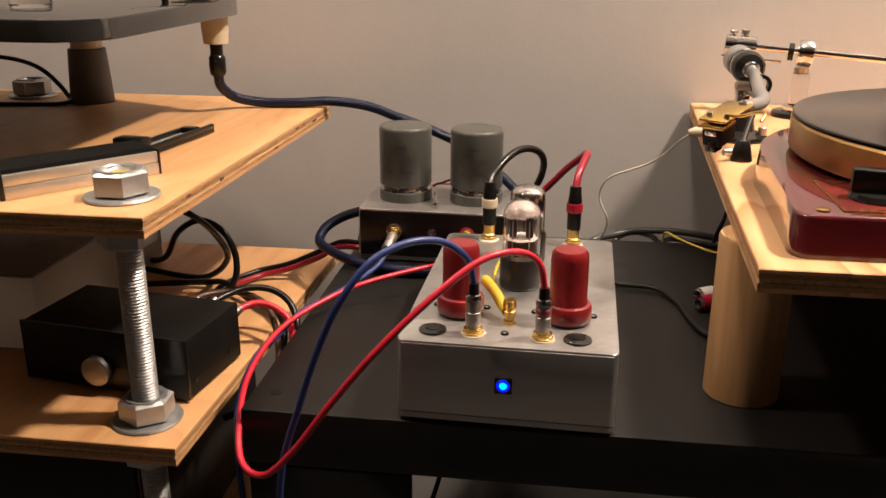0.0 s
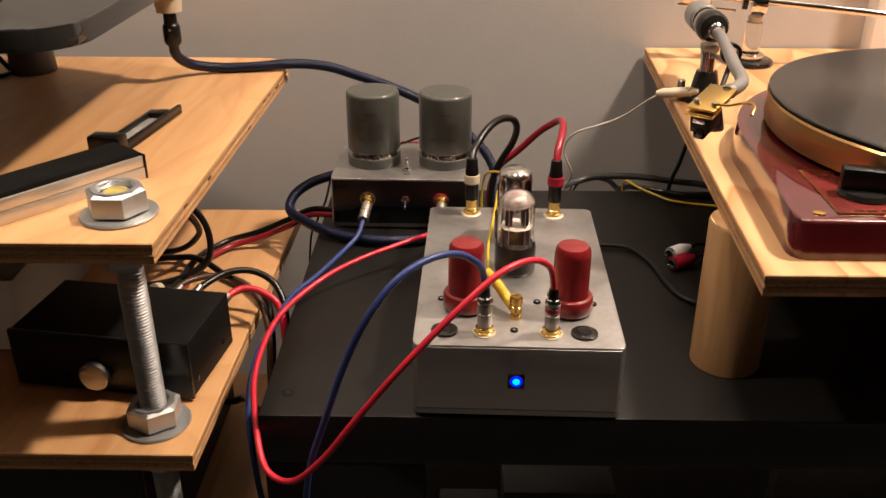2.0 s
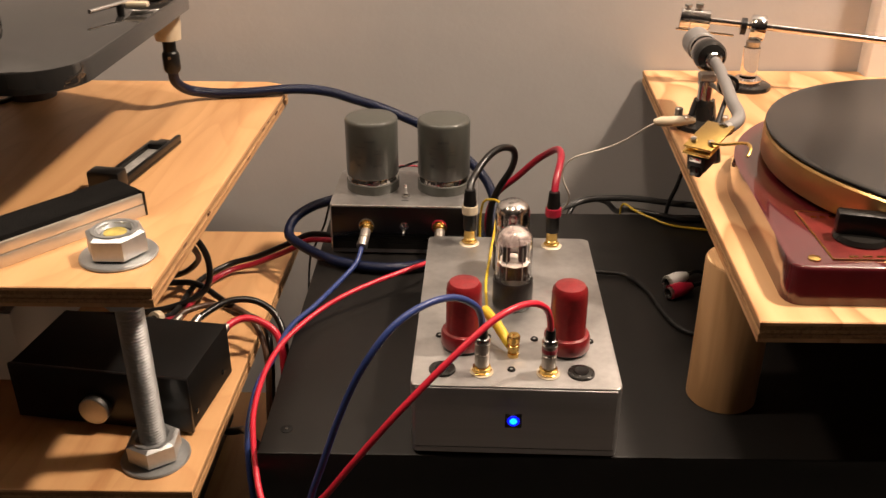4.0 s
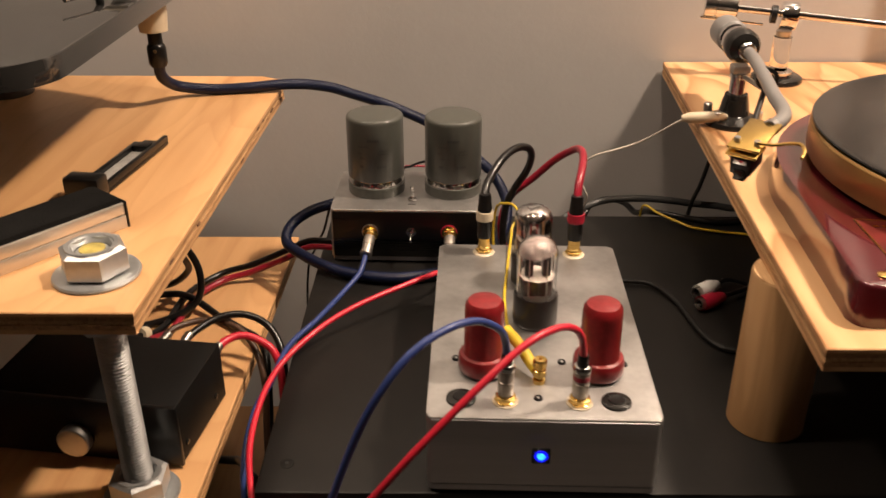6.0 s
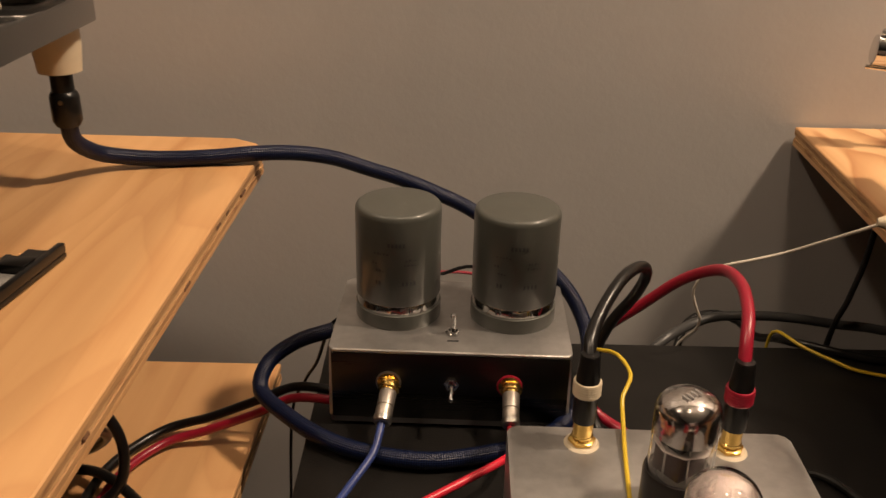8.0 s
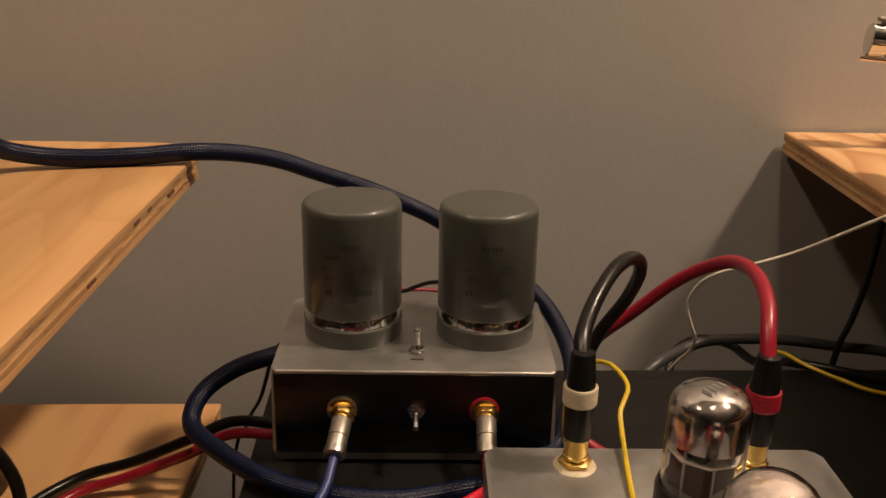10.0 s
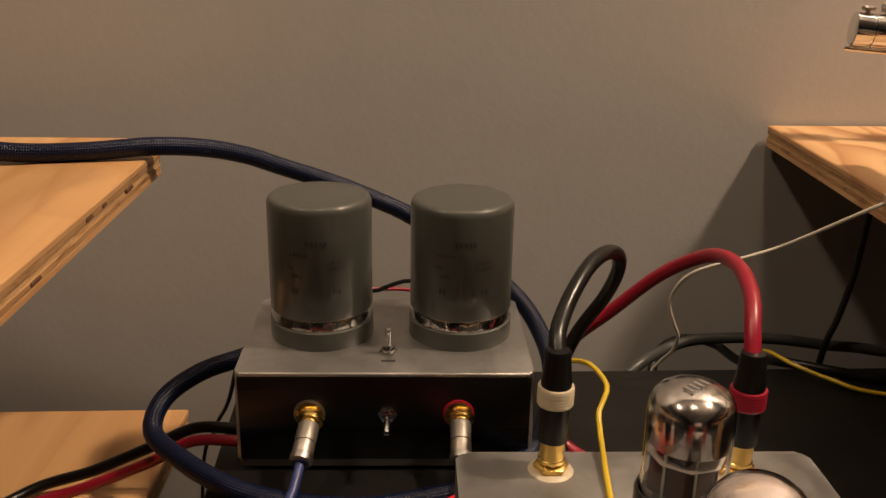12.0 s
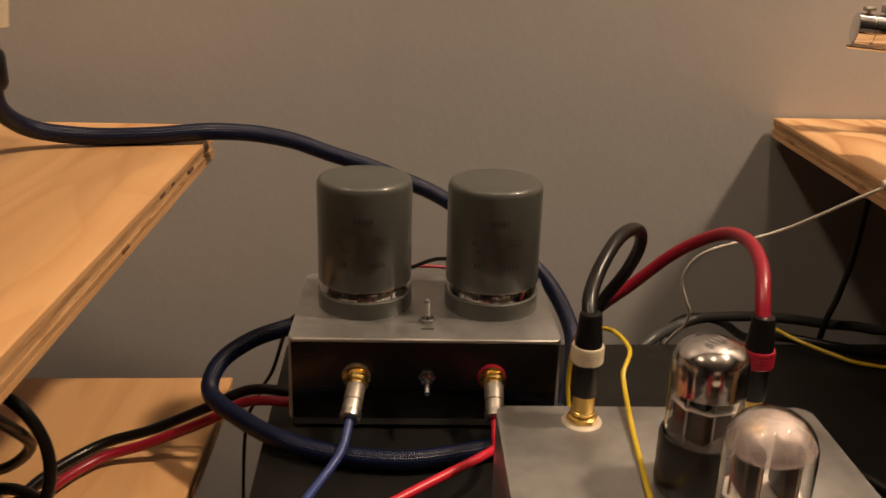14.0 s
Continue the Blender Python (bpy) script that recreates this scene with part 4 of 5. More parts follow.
# ---- plinth on the left ----
def black_plinth():
    p = thing("turntable", 0.0, 0.0, 0.178, "glossy black turntable plinth on grey and cream feet", "turntable")
    out = []
    R = 0.055
    for k in range(9):
        a = radians(270 + 90 * k / 8)
        out.append((-0.397 - R + R * math.cos(a), 0.788 + R + R * math.sin(a)))
    out += [(-0.395, 1.155), (-0.400, 1.168), (-0.412, 1.172), (-0.60, 1.25), (-0.95, 1.25), (-0.95, 0.79)]
    part("plate", prism(out, 0.127, 0.1475, 0.002, 2), ACRYLIC_BLACK, p, "thick glossy black plate")
    for x, y in ((-0.636, 1.205), (-0.86, 0.86), (-0.86, 1.2)):
        f = part("foot", lathe([(0, 0), (0.0295, 0), (0.030, 0.001), (0.0255, 0.074), (0.0245, 0.075), (0, 0.075)], 40, Matrix.Translation((x, y, 0))), GREY_FOOT, p, "grey rubber foot")
        part("spacer", lathe([(0, 0.075), (0.021, 0.075), (0.021, 0.127), (0, 0.127)], 36, Matrix.Translation((x, y, 0))), CREAM, f, "cream plastic spacer")
    s = part("arm_stem", lathe([(0, 0.091), (0.0155, 0.091), (0.0175, 0.110), (0.0175, 0.127), (0, 0.127)], 36, Matrix.Translation((-0.424, 1.148, 0))), CREAM, p, "cream plastic arm stem under the plate")
    d = part("arm_flange", lathe([(0, 0.1475), (0.020, 0.1475), (0.020, 0.157), (0.035, 0.158), (0.036, 0.1605), (0.035, 0.163), (0.016, 0.165), (0.016, 0.2), (0, 0.2)], 48, Matrix.Translation((-0.425, 1.118, 0))), NICKEL, p, "turned aluminium arm flange")
    lv = part("lift_lever", rod((-0.445, 0.975, 0.160), (-0.406, 1.068, 0.161), 0.0024, 12), CHROME, p, "chrome cueing lever")
    part("lever_post", rod((-0.428, 1.016, 0.1475), (-0.428, 1.016, 0.160), 0.004, 14), BLACK, lv)
    part("lever_grip", box(-0.424, -0.400, 1.020, 1.031, 0.155, 0.161, 0.002), CREAM, lv, "small tan grip")
    part("clear_clamp", lathe([(0, 0.1475), (0.020, 0.1475), (0.022, 0.150), (0.022, 0.166), (0.018, 0.170), (0, 0.170)], 32, Matrix.Translation((-0.548, 0.945, 0))), ACRYLIC, p, "clear acrylic disc")
    for k in range(3):
        a = radians(20 + 120 * k)
        part("screw", lathe([(0, 0.163), (0.003, 0.163), (0.003, 0.165), (0, 0.1655)], 14, Matrix.Translation((-0.425 + 0.028 * math.cos(a), 1.118 + 0.028 * math.sin(a), 0))), STEEL, d)
    return p


black_plinth()


def record_brush():
    b = thing("record_brush", -0.408, 0.7665, 0.178, "black and silver record brush with a slim handle lying on plywood", "brush")
    L, m = 0.0735, pose(0, 0, 0, 0, 0, 51.5)

    def bar(name, x0, x1, y0, y1, z0, z1, bev, material, label="", at=m, parent=b):
        bm = box(x0, x1, y0, y1, z0, z1, bev)
        bm.transform(at)
        return part(name, bm, material, parent, label)

    bar("body", -L, L, 0.002, 0.046, 0.006, 0.0275, 0.005, PLUSH, "black plush-covered block")
    bar("side_rail", -L + 0.002, L - 0.001, -0.002, 0.0018, 0.0, 0.0115, 0.0008, SATIN, "satin silver rail")
    bar("side_rail", -L + 0.002, L - 0.001, -0.0014, 0.0018, 0.0121, 0.0225, 0.0008, SATIN, "satin silver rail")
    bar("end_cap", -L - 0.002, -L + 0.002, -0.0025, 0.046, 0.0, 0.026, 0.001, BLACK)
    bar("end_cap", L - 0.001, L + 0.001, -0.0025, 0.046, 0.0, 0.024, 0.0005, BLACK)
    bar("pile", -L + 0.004, L - 0.004, 0.004, 0.044, 0.0, 0.0065, 0.0, BLACK)
    hm = pose(-0.008, 0.122, 0.0, 0, 0, -8)
    bar("hinge_block", -0.020, 0.015, -0.014, 0.006, 0.002, 0.022, 0.003, BLACK, at=hm)
    h = bar("handle", -0.0135, 0.0135, 0.004, 0.137, 0.001, 0.0045, 0.001, BLACK, "black handle tray", at=hm)
    bar("handle_rail", -0.0135, -0.0085, 0.004, 0.115, 0.0045, 0.011, 0.001, BLACK, at=hm, parent=h)
    bar("handle_rail", 0.0085, 0.0135, 0.004, 0.137, 0.0045, 0.011, 0.001, BLACK, at=hm, parent=h)
    bar("handle_stop", -0.0085, 0.0085, 0.098, 0.112, 0.0045, 0.012, 0.001, BLACK, at=hm, parent=h)
    bar("handle_plate", -0.008, 0.008, 0.008, 0.097, 0.0045, 0.0065, 0.0, SCUFFED, "scuffed grey strip", at=hm, parent=h)
    return b


record_brush()


def small_amplifier():
    a = thing("small_amplifier", -0.417, 0.839, -0.045, "small black metal amplifier with silver volume knob", "amplifier", turn=-8)
    part("case", box(-0.095, 0.095, -0.050, 0.055, 0.004, 0.067, 0.0015), BLACK_CASE, a, "black folded steel case")
    part("front_panel", box(-0.096, 0.096, -0.055, -0.0505, 0.003, 0.068, 0.001), BLACK, a)
    part("knob", lathe([(0, 0), (0.0145, 0), (0.0155, 0.001), (0.0155, 0.010), (0.0142, 0.011), (0, 0.0108)], 40, pose(-0.004, -0.055, 0.026, 90)), NICKEL, a, "spun silver knob")
    for x in (-0.08, 0.08):
        for y in (-0.04, 0.04):
            part("foot", lathe([(0, 0), (0.008, 0), (0.008, 0.004), (0, 0.004)], 16, Matrix.Translation((x, y, 0))), BLACK, a)
    for y in (-0.04, 0.03):
        part("screw", lathe([(0, 0), (0.003, 0), (0.003, 0.0012), (0, 0.0018)], 14, pose(0.095, y, 0.02, 0, 90, 0)), BLACK_GLOSS, a)
    for x, c in ((0.01, GOLD), (0.035, NICKEL), (0.058, NICKEL), (0.08, NICKEL)):
        part("terminal", rod((x, 0.055, 0.046), (x, 0.076, 0.046), 0.0062, 16, chamfer=0.001), c, a, "metal binding post")
    return a


small_amplifier()


# ---- cables ----
def cable(label, pts, r, material, group="", seg=12, name="audio_cable"):
    c = thing(name, 0.0, 0.0, 0.0, label, "cable", group)
    part("jacket", tube(pts, r, seg), material, c)
    return c


def phono_plug(parent, m, band=None, plain=False):
    """A slim nickel plug standing on a gold socket, z along its body."""
    p = part("plug", lathe([(0, 0.008), (0.0062, 0.008), (0.0066, 0.009), (0.0066, 0.021), (0.0060, 0.0215), (0.0060, 0.0225), (0.0066, 0.023), (0.0066, 0.032), (0.0060, 0.0335), (0.0052, 0.036), (0, 0.036)], 28, m), PLUG, parent, "brushed nickel plug body")
    part("gold_collar", lathe([(0.0045, 0.0022), (0.0078, 0.0022), (0.0082, 0.003), (0.0082, 0.006), (0.0062, 0.0066), (0.0062, 0.0085), (0, 0.0085)], 28, m), GOLD, p)
    part("hex_base", hexa(0.0092, 0.0012, 0.0034, m), GOLD, p)
    if plain:
        part("end_ring", lathe([(0.0058, 0.0300), (0.0071, 0.0303), (0.0073, 0.0325), (0.0071, 0.0350), (0.0056, 0.0362), (0.0040, 0.0362)], 28, m), NICKEL, p, "bright knurled end ring")
        return p
    part("washer", lathe([(0, 0.0), (0.0105, 0.0), (0.0105, 0.0012), (0, 0.0012)], 28, m), CREAM, p)
    part("boot", lathe([(0, 0.035), (0.0048, 0.035), (0.0044, 0.044), (0.0040, 0.047), (0, 0.047)], 24, m), BLACK, p, "black heat-shrink boot")
    part("end_cap", lathe([(0.0060, 0.0315), (0.0070, 0.0318), (0.0071, 0.0350), (0.0062, 0.0368), (0.0046, 0.0372), (0.0046, 0.0350)], 28, m), CHROME, p, "bright rounded end cap")
    if band:
        part("colour_band", lathe([(0.0066, 0.0242), (0.00685, 0.0244), (0.00685, 0.0282), (0.0066, 0.0284)], 28, m), band, p)
    return p


RED_LINE = [(0.018, 0.711, 0.118), (0.0165, 0.709, 0.134), (0.0115, 0.704, 0.149), (-0.004, 0.692, 0.160), (-0.031, 0.67, 0.1595), (-0.066, 0.65, 0.135), (-0.110, 0.635, 0.091), (-0.148, 0.63, 0.043), (-0.178, 0.631, 0.001), (-0.208, 0.64, -0.031), (-0.234, 0.658, -0.032), (-0.250, 0.70, -0.014), (-0.2625, 0.765, -0.002), (-0.256, 0.84, 0.010), (-0.225, 0.90, 0.020), (-0.179, 0.944, 0.030), (-0.100, 1.005, 0.034), (-0.089, 1.035, 0.0205), (-0.0876, 1.047, 0.0216), (-0.0870, 1.0594, 0.0276)]
red_lead = cable("bright red interconnect cable looping over the cabinet front", RED_LINE, 0.0029, RED_RUBBER, "signal leads")
phono_plug(red_lead, pose(0.018, 0.712, 0.0765, 1, 0, 0), RED_DARK)
phono_plug(red_lead, aim((-0.0855, 1.090, 0.0425), (-0.0875, 1.050, 0.023)), plain=True)

BLUE_LINE = [(-0.041, 0.713, 0.118), (-0.0425, 0.711, 0.134), (-0.048, 0.703, 0.151), (-0.066, 0.69, 0.1665), (-0.090, 0.67, 0.1705), (-0.115, 0.652, 0.160), (-0.139, 0.642, 0.128), (-0.158, 0.64, 0.085), (-0.175, 0.64, 0.035), (-0.192, 0.642, -0.02), (-0.205, 0.652, -0.10), (-0.225, 0.67, -0.14), (-0.252, 0.70, -0.11), (-0.266, 0.735, -0.03), (-0.266, 0.79, 0.0), (-0.258, 0.84, 0.004), (-0.250, 0.90, 0.006), (-0.228, 0.95, 0.0065), (-0.205, 1.005, 0.0095), (-0.190, 1.034, 0.0165), (-0.1862, 1.048, 0.0232), (-0.1844, 1.0593, 0.0286)]
blue_lead = cable("blue interconnect cable hanging over the cabinet front", BLUE_LINE, 0.0030, BLUE_CABLE, "signal leads")
phono_plug(blue_lead, pose(-0.041, 0.714, 0.0765, 1, 0, 0))
phono_plug(blue_lead, aim((-0.180, 1.090, 0.0425), (-0.186, 1.048, 0.0235)), plain=True)

NAVY_LINE = [(-0.424, 1.148, 0.232), (-0.425, 1.155, 0.214), (-0.419, 1.175, 0.198), (-0.405, 1.190, 0.1895), (-0.375, 1.199, 0.1850), (-0.335, 1.206, 0.1849), (-0.297, 1.213, 0.1868), (-0.266, 1.228, 0.1825), (-0.237, 1.24, 0.1745), (-0.210, 1.25, 0.1625), (-0.176, 1.255, 0.150), (-0.144, 1.252, 0.138), (-0.113, 1.245, 0.125), (-0.070, 1.232, 0.098), (-0.034, 1.215, 0.071), (-0.0165, 1.20, 0.047), (-0.012, 1.172, 0.030), (-0.022, 1.13, 0.017), (-0.040, 1.09, 0.0105), (-0.070, 1.062, 0.0085), (-0.100, 1.050, 0.0085), (-0.147, 1.039, 0.0085), (-0.195, 1.047, 0.0085), (-0.230, 1.064, 0.0085), (-0.262, 1.09, 0.010), (-0.2885, 1.12, 0.0135), (-0.285, 1.142, 0.027), (-0.262, 1.155, 0.040), (-0.232, 1.160, 0.049)]
navy = cable("thick navy braided tonearm cable draped over the shelf", NAVY_LINE, 0.0066, NAVY, seg=20)
pm = Matrix.Translation((-0.424, 1.148, 0.228))
part("plug", lathe([(0, 0.0), (0.0088, 0.0), (0.0108, 0.004), (0.0108, 0.022), (0.0098, 0.025), (0.0082, 0.0265), (0.0082, 0.0415), (0, 0.0415)], 32, pm), BLACK, navy, "black round plug")
part("set_screw", lathe([(0, 0), (0.002, 0), (0.002, 0.0012), (0, 0.0012)], 12, pose(-0.4225, 1.1375, 0.248, 90)), CHROME, navy)


def big_plug(parent, x, y, ring, label):
    m = Matrix.Translation((x, y, 0.0765))
    p = part("plug", lathe([(0, 0.018), (0.00740, 0.018), (0.00757, 0.0195), (0.00757, 0.052), (0.00705, 0.0545), (0.00619, 0.066), (0.00568, 0.067), (0, 0.067)], 32, m), BLACK, parent, "black plug barrel")
    part("gold_shell", lathe([(0, 0.0015), (0.00619, 0.0015), (0.00619, 0.0045), (0.00688, 0.006), (0.00688, 0.0075), (0.00636, 0.008), (0.00654, 0.0185), (0, 0.0185)], 32, m), GOLD, p)
    part("hex_base", hexa(0.00903, 0.0012, 0.0046, m), GOLD, p)
    part("washer", lathe([(0, 0), (0.0115, 0), (0.00989, 0.0012), (0, 0.0012)], 28, m), CREAM, p)
    prof = [(0.00748, 0.0375), (0.00877, 0.038)]
    for k in range(5):
        prof += [(0.00903, 0.0386 + k * 0.0018), (0.00903, 0.0398 + k * 0.0018), (0.00877, 0.0402 + k * 0.0018)]
    prof += [(0.00877, 0.0478), (0.00748, 0.048)]
    part("ring", lathe(prof, 32, m), ring, p, label)


black_loop = cable("thick black interconnect looping behind the amplifier", [(-0.0495, 0.975, 0.139), (-0.0485, 0.984, 0.147), (-0.042, 1.0, 0.1535), (-0.0345, 1.012, 0.161), (-0.023, 1.03, 0.1668), (-0.010, 1.05, 0.1656), (0.002, 1.07, 0.1565), (0.0068, 1.085, 0.141), (0.0035, 1.098, 0.119), (-0.006, 1.105, 0.099), (-0.012, 1.105, 0.088), (-0.0195, 1.102, 0.07), (-0.022, 1.099, 0.045), (-0.021, 1.094, 0.02), (-0.012, 1.07, 0.0055), (-0.005, 1.04, 0.0055), (0.0, 0.99, 0.0055)], 0.0043, BLACK_CABLE, "rear leads")
big_plug(black_loop, -0.0495, 0.974, CREAM, "cream ribbed ring")
red_loop = cable("thick red interconnect arching behind the amplifier", [(0.0445, 0.970, 0.139), (0.0465, 0.979, 0.152), (0.0515, 0.997, 0.162), (0.0565, 1.028, 0.165), (0.0565, 1.06, 0.160), (0.049, 1.085, 0.147), (0.034, 1.1, 0.13), (0.012, 1.112, 0.103), (-0.006, 1.116, 0.086), (-0.014, 1.116, 0.076), (-0.0225, 1.113, 0.055), (-0.0235, 1.11, 0.03), (-0.016, 1.102, 0.0125), (0.004, 1.085, 0.0055), (0.03, 1.05, 0.0055), (0.04, 1.02, 0.0055)], 0.0042, RED_DARK, "rear leads")
big_plug(red_loop, 0.0445, 0.969, RED_DARK, "red ribbed ring")

ground = cable("thin yellow ground wire crossing the amplifier top", [(-0.036, 0.782, 0.099), (-0.034, 0.80, 0.0865), (-0.0335, 0.835, 0.0788), (-0.033, 0.878, 0.0786), (-0.0275, 0.93, 0.0786), (-0.0235, 0.965, 0.0800), (-0.019, 1.0, 0.084), (-0.0175, 1.01, 0.089), (-0.010, 1.025, 0.0925), (-0.0095, 1.036, 0.0945), (-0.015, 1.05, 0.097), (-0.023, 1.062, 0.093), (-0.031, 1.073, 0.085), (-0.0345, 1.078, 0.06), (-0.034, 1.076, 0.03), (-0.028, 1.06, 0.006), (-0.02, 1.04, 0.0022)], 0.0015, YELLOW, "ground wires", 8, "ground_wire")
part("clip_sleeve", tube([(-0.0145, 0.7425, 0.0875), (-0.019, 0.75, 0.0905), (-0.027, 0.765, 0.0965), (-0.037, 0.784, 0.0995)], 0.0050, 14), YELLOW, ground, "yellow crocodile clip sleeve")
cable("thin yellow-green ground wire on the cabinet top", [(0.177, 1.252, -0.05), (0.1765, 1.25, -0.008), (0.179, 1.24, 0.0105), (0.192, 1.212, 0.0115), (0.215, 1.195, 0.007), (0.243, 1.18, 0.0035), (0.33, 1.16, 0.0025)], 0.0016, YELLOW, "ground wires", 8, "ground_wire")

white = cable("thin white wire clipped to the tonearm base", [(0.182, 1.108, 0.1785), (0.170, 1.122, 0.165), (0.158, 1.15, 0.143), (0.142, 1.168, 0.126), (0.118, 1.178, 0.1135), (0.108, 1.182, 0.109), (0.097, 1.188, 0.1025), (0.088, 1.195, 0.093), (0.0825, 1.2, 0.080), (0.082, 1.203, 0.067), (0.089, 1.206, 0.049), (0.094, 1.21, 0.038), (0.095, 1.222, 0.02), (0.091, 1.236, 0.004), (0.085, 1.244, -0.02), (0.08, 1.25, -0.1)], 0.0013, WHITE_WIRE, "", 8, "ground_wire")
part("clip_sleeve", lathe([(0, 0), (0.0032, 0), (0.0062, 0.008), (0.0064, 0.03), (0.0045, 0.046), (0.002, 0.05), (0, 0.05)], 20, aim((0.178, 1.1075, 0.1795), (0.2155, 1.099, 0.184))), CREAM, white, "cream crocodile clip")

cable("grey mains cable behind the cabinet top", [(0.04, 1.24, -0.06), (0.060, 1.25, -0.028), (0.082, 1.262, -0.012), (0.114, 1.29, -0.0115), (0.142, 1.30, -0.008), (0.184, 1.30, -0.006), (0.221, 1.30, -0.008), (0.264, 1.30, -0.014), (0.312, 1.30, -0.02), (0.38, 1.30, -0.04), (0.43, 1.30, -0.2)], 0.0050, GREY_CABLE, "mains cables", name="power_cable")
cable("black cable behind the cabinet top", [(0.085, 1.27, -0.10), (0.105, 1.30, -0.045), (0.119, 1.32, -0.026), (0.143, 1.325, -0.018), (0.166, 1.312, -0.018), (0.176, 1.28, -0.0185), (0.184, 1.252, -0.004), (0.193, 1.228, 0.0055), (0.235, 1.21, 0.0045), (0.27, 1.2, 0.0045), (0.34, 1.21, 0.004)], 0.0042, BLACK_CABLE, "mains cables", name="power_cable")
cable("black cable hanging between board and wall", [(0.285, 1.30, 0.152), (0.282, 1.30, 0.11), (0.276, 1.295, 0.06), (0.266, 1.29, 0.02), (0.252, 1.285, -0.03), (0.24, 1.28, -0.2)], 0.003, BLACK_CABLE, "mains cables", name="power_cable")
cable("thin black lead lying on the cabinet top", [(0.088, 1.055, 0.004), (0.105, 1.043, 0.004), (0.119, 1.041, 0.004), (0.147, 1.034, 0.004), (0.167, 0.996, 0.004), (0.176, 0.945, 0.004), (0.186, 0.912, 0.004), (0.205, 0.897, 0.004), (0.26, 0.89, 0.004)], 0.0030, BLACK_MATT, "leads on the cabinet", 10)

for material, name_, pts in ((WHITE, "white", ((0.1935, 1.006, 0.0090), (0.212, 1.019, 0.0090))), (RED_DARK, "red", ((0.191, 0.9815, 0.0090), (0.2135, 0.994, 0.0090)))):
    a, b_ = Vector(pts[0]), Vector(pts[1])
    d = (b_ - a).normalized()
    c = cable("loose " + name_ + " phono plug lying on the cabinet", [b_ + d * 0.012, b_ + d * 0.03, (0.27, 1.03, 0.005), (0.33, 1.05, 0.004)], 0.0026, BLACK_CABLE, "loose plugs", 10)
    part("plug", lathe([(0, 0.002), (0.0065, 0.002), (0.0088, 0.0), (0.0088, 0.018), (0.0074, 0.024), (0.0048, 0.033), (0, 0.033)], 28, aim(a, b_)), material, c, name_ + " plastic plug shell")
    part("bore", lathe([(0, 0.0012), (0.0058, 0.0012), (0.0058, 0.0024), (0, 0.0024)], 20, aim(a, b_)), BLACK_MATT, c, "dark open plug mouth")
    part("pin", lathe([(0, -0.010), (0.0018, -0.009), (0.0018, 0.003), (0, 0.003)], 14, aim(a, b_)), CHROME, c)
    part("ground_shell", lathe([(0.0058, -0.0035), (0.0066, -0.0035), (0.0066, 0.003), (0.0058, 0.003), (0.0058, -0.0035)], 24, aim(a, b_)), NICKEL, c)

cable("black cable hanging between the cabinet and the wall", [(-0.085, 1.27, -0.05), (-0.105, 1.30, -0.20), (-0.135, 1.31, -0.40), (-0.175, 1.31, -0.56), (-0.20, 1.30, -0.70)], 0.0042, BLACK_CABLE, "mains cables", name="power_cable")

# leads on the lower shelf
cable("red speaker lead running across the lower shelf", [(-0.228, 1.112, 0.0105), (-0.262, 1.117, 0.008), (-0.292, 1.121, -0.010), (-0.338, 1.122, -0.030), (-0.372, 1.112, -0.037), (-0.396, 1.07, -0.038), (-0.404, 1.0, -0.038), (-0.404, 0.94, -0.012), (-0.403, 0.912, 0.0)], 0.0038, RED_DARK, "shelf leads")
spk = cable("black speaker lead running across the lower shelf", [(-0.228, 1.124, 0.012), (-0.262, 1.130, 0.0105), (-0.294, 1.134, -0.006), (-0.338, 1.137, -0.027), (-0.378, 1.128, -0.036), (-0.408, 1.08, -0.038), (-0.417, 1.0, -0.038), (-0.43, 0.94, -0.012), (-0.43, 0.915, 0.0)], 0.0040, BLACK_CABLE, "shelf leads")
part("collar", lathe([(0.004, 0), (0.0078, 0), (0.0082, 0.001), (0.0082, 0.0115), (0.0078, 0.0125), (0.004, 0.0125)], 24, aim((-0.4235, 0.97, -0.025), (-0.43, 0.94, -0.012))), CREAM, spk, "white plug collar")
lead = cable("black lead coiled on the lower shelf", [(-0.363, 0.904, 0.001), (-0.354, 0.925, 0.006), (-0.330, 0.950, 0.010), (-0.300, 0.957, 0.006), (-0.274, 0.945, -0.010), (-0.262, 0.92, -0.05), (-0.262, 0.89, -0.2), (-0.27, 0.87, -0.5)], 0.0040, BLACK_CABLE, "shelf leads")
part("ferrule", rod((-0.3655, 0.8965, -0.0015), (-0.3575, 0.921, 0.0065), 0.0056, 16, 0.0046, 0.0008), NICKEL, lead, "silver crimped ferrule")
lead = cable("red lead arching from the small amplifier", [(-0.325, 0.893, 0.001), (-0.320, 0.908, 0.004), (-0.305, 0.920, 0.005), (-0.285, 0.920, -0.001), (-0.267, 0.912, -0.016), (-0.260, 0.895, -0.06), (-0.260, 0.875, -0.2), (-0.27, 0.86, -0.5)], 0.0042, RED_RUBBER, "shelf leads")
part("ferrule", rod((-0.3265, 0.886, -0.0005), (-0.3225, 0.905, 0.004), 0.0056, 16, 0.0046, 0.0008), NICKEL, lead, "silver crimped ferrule")
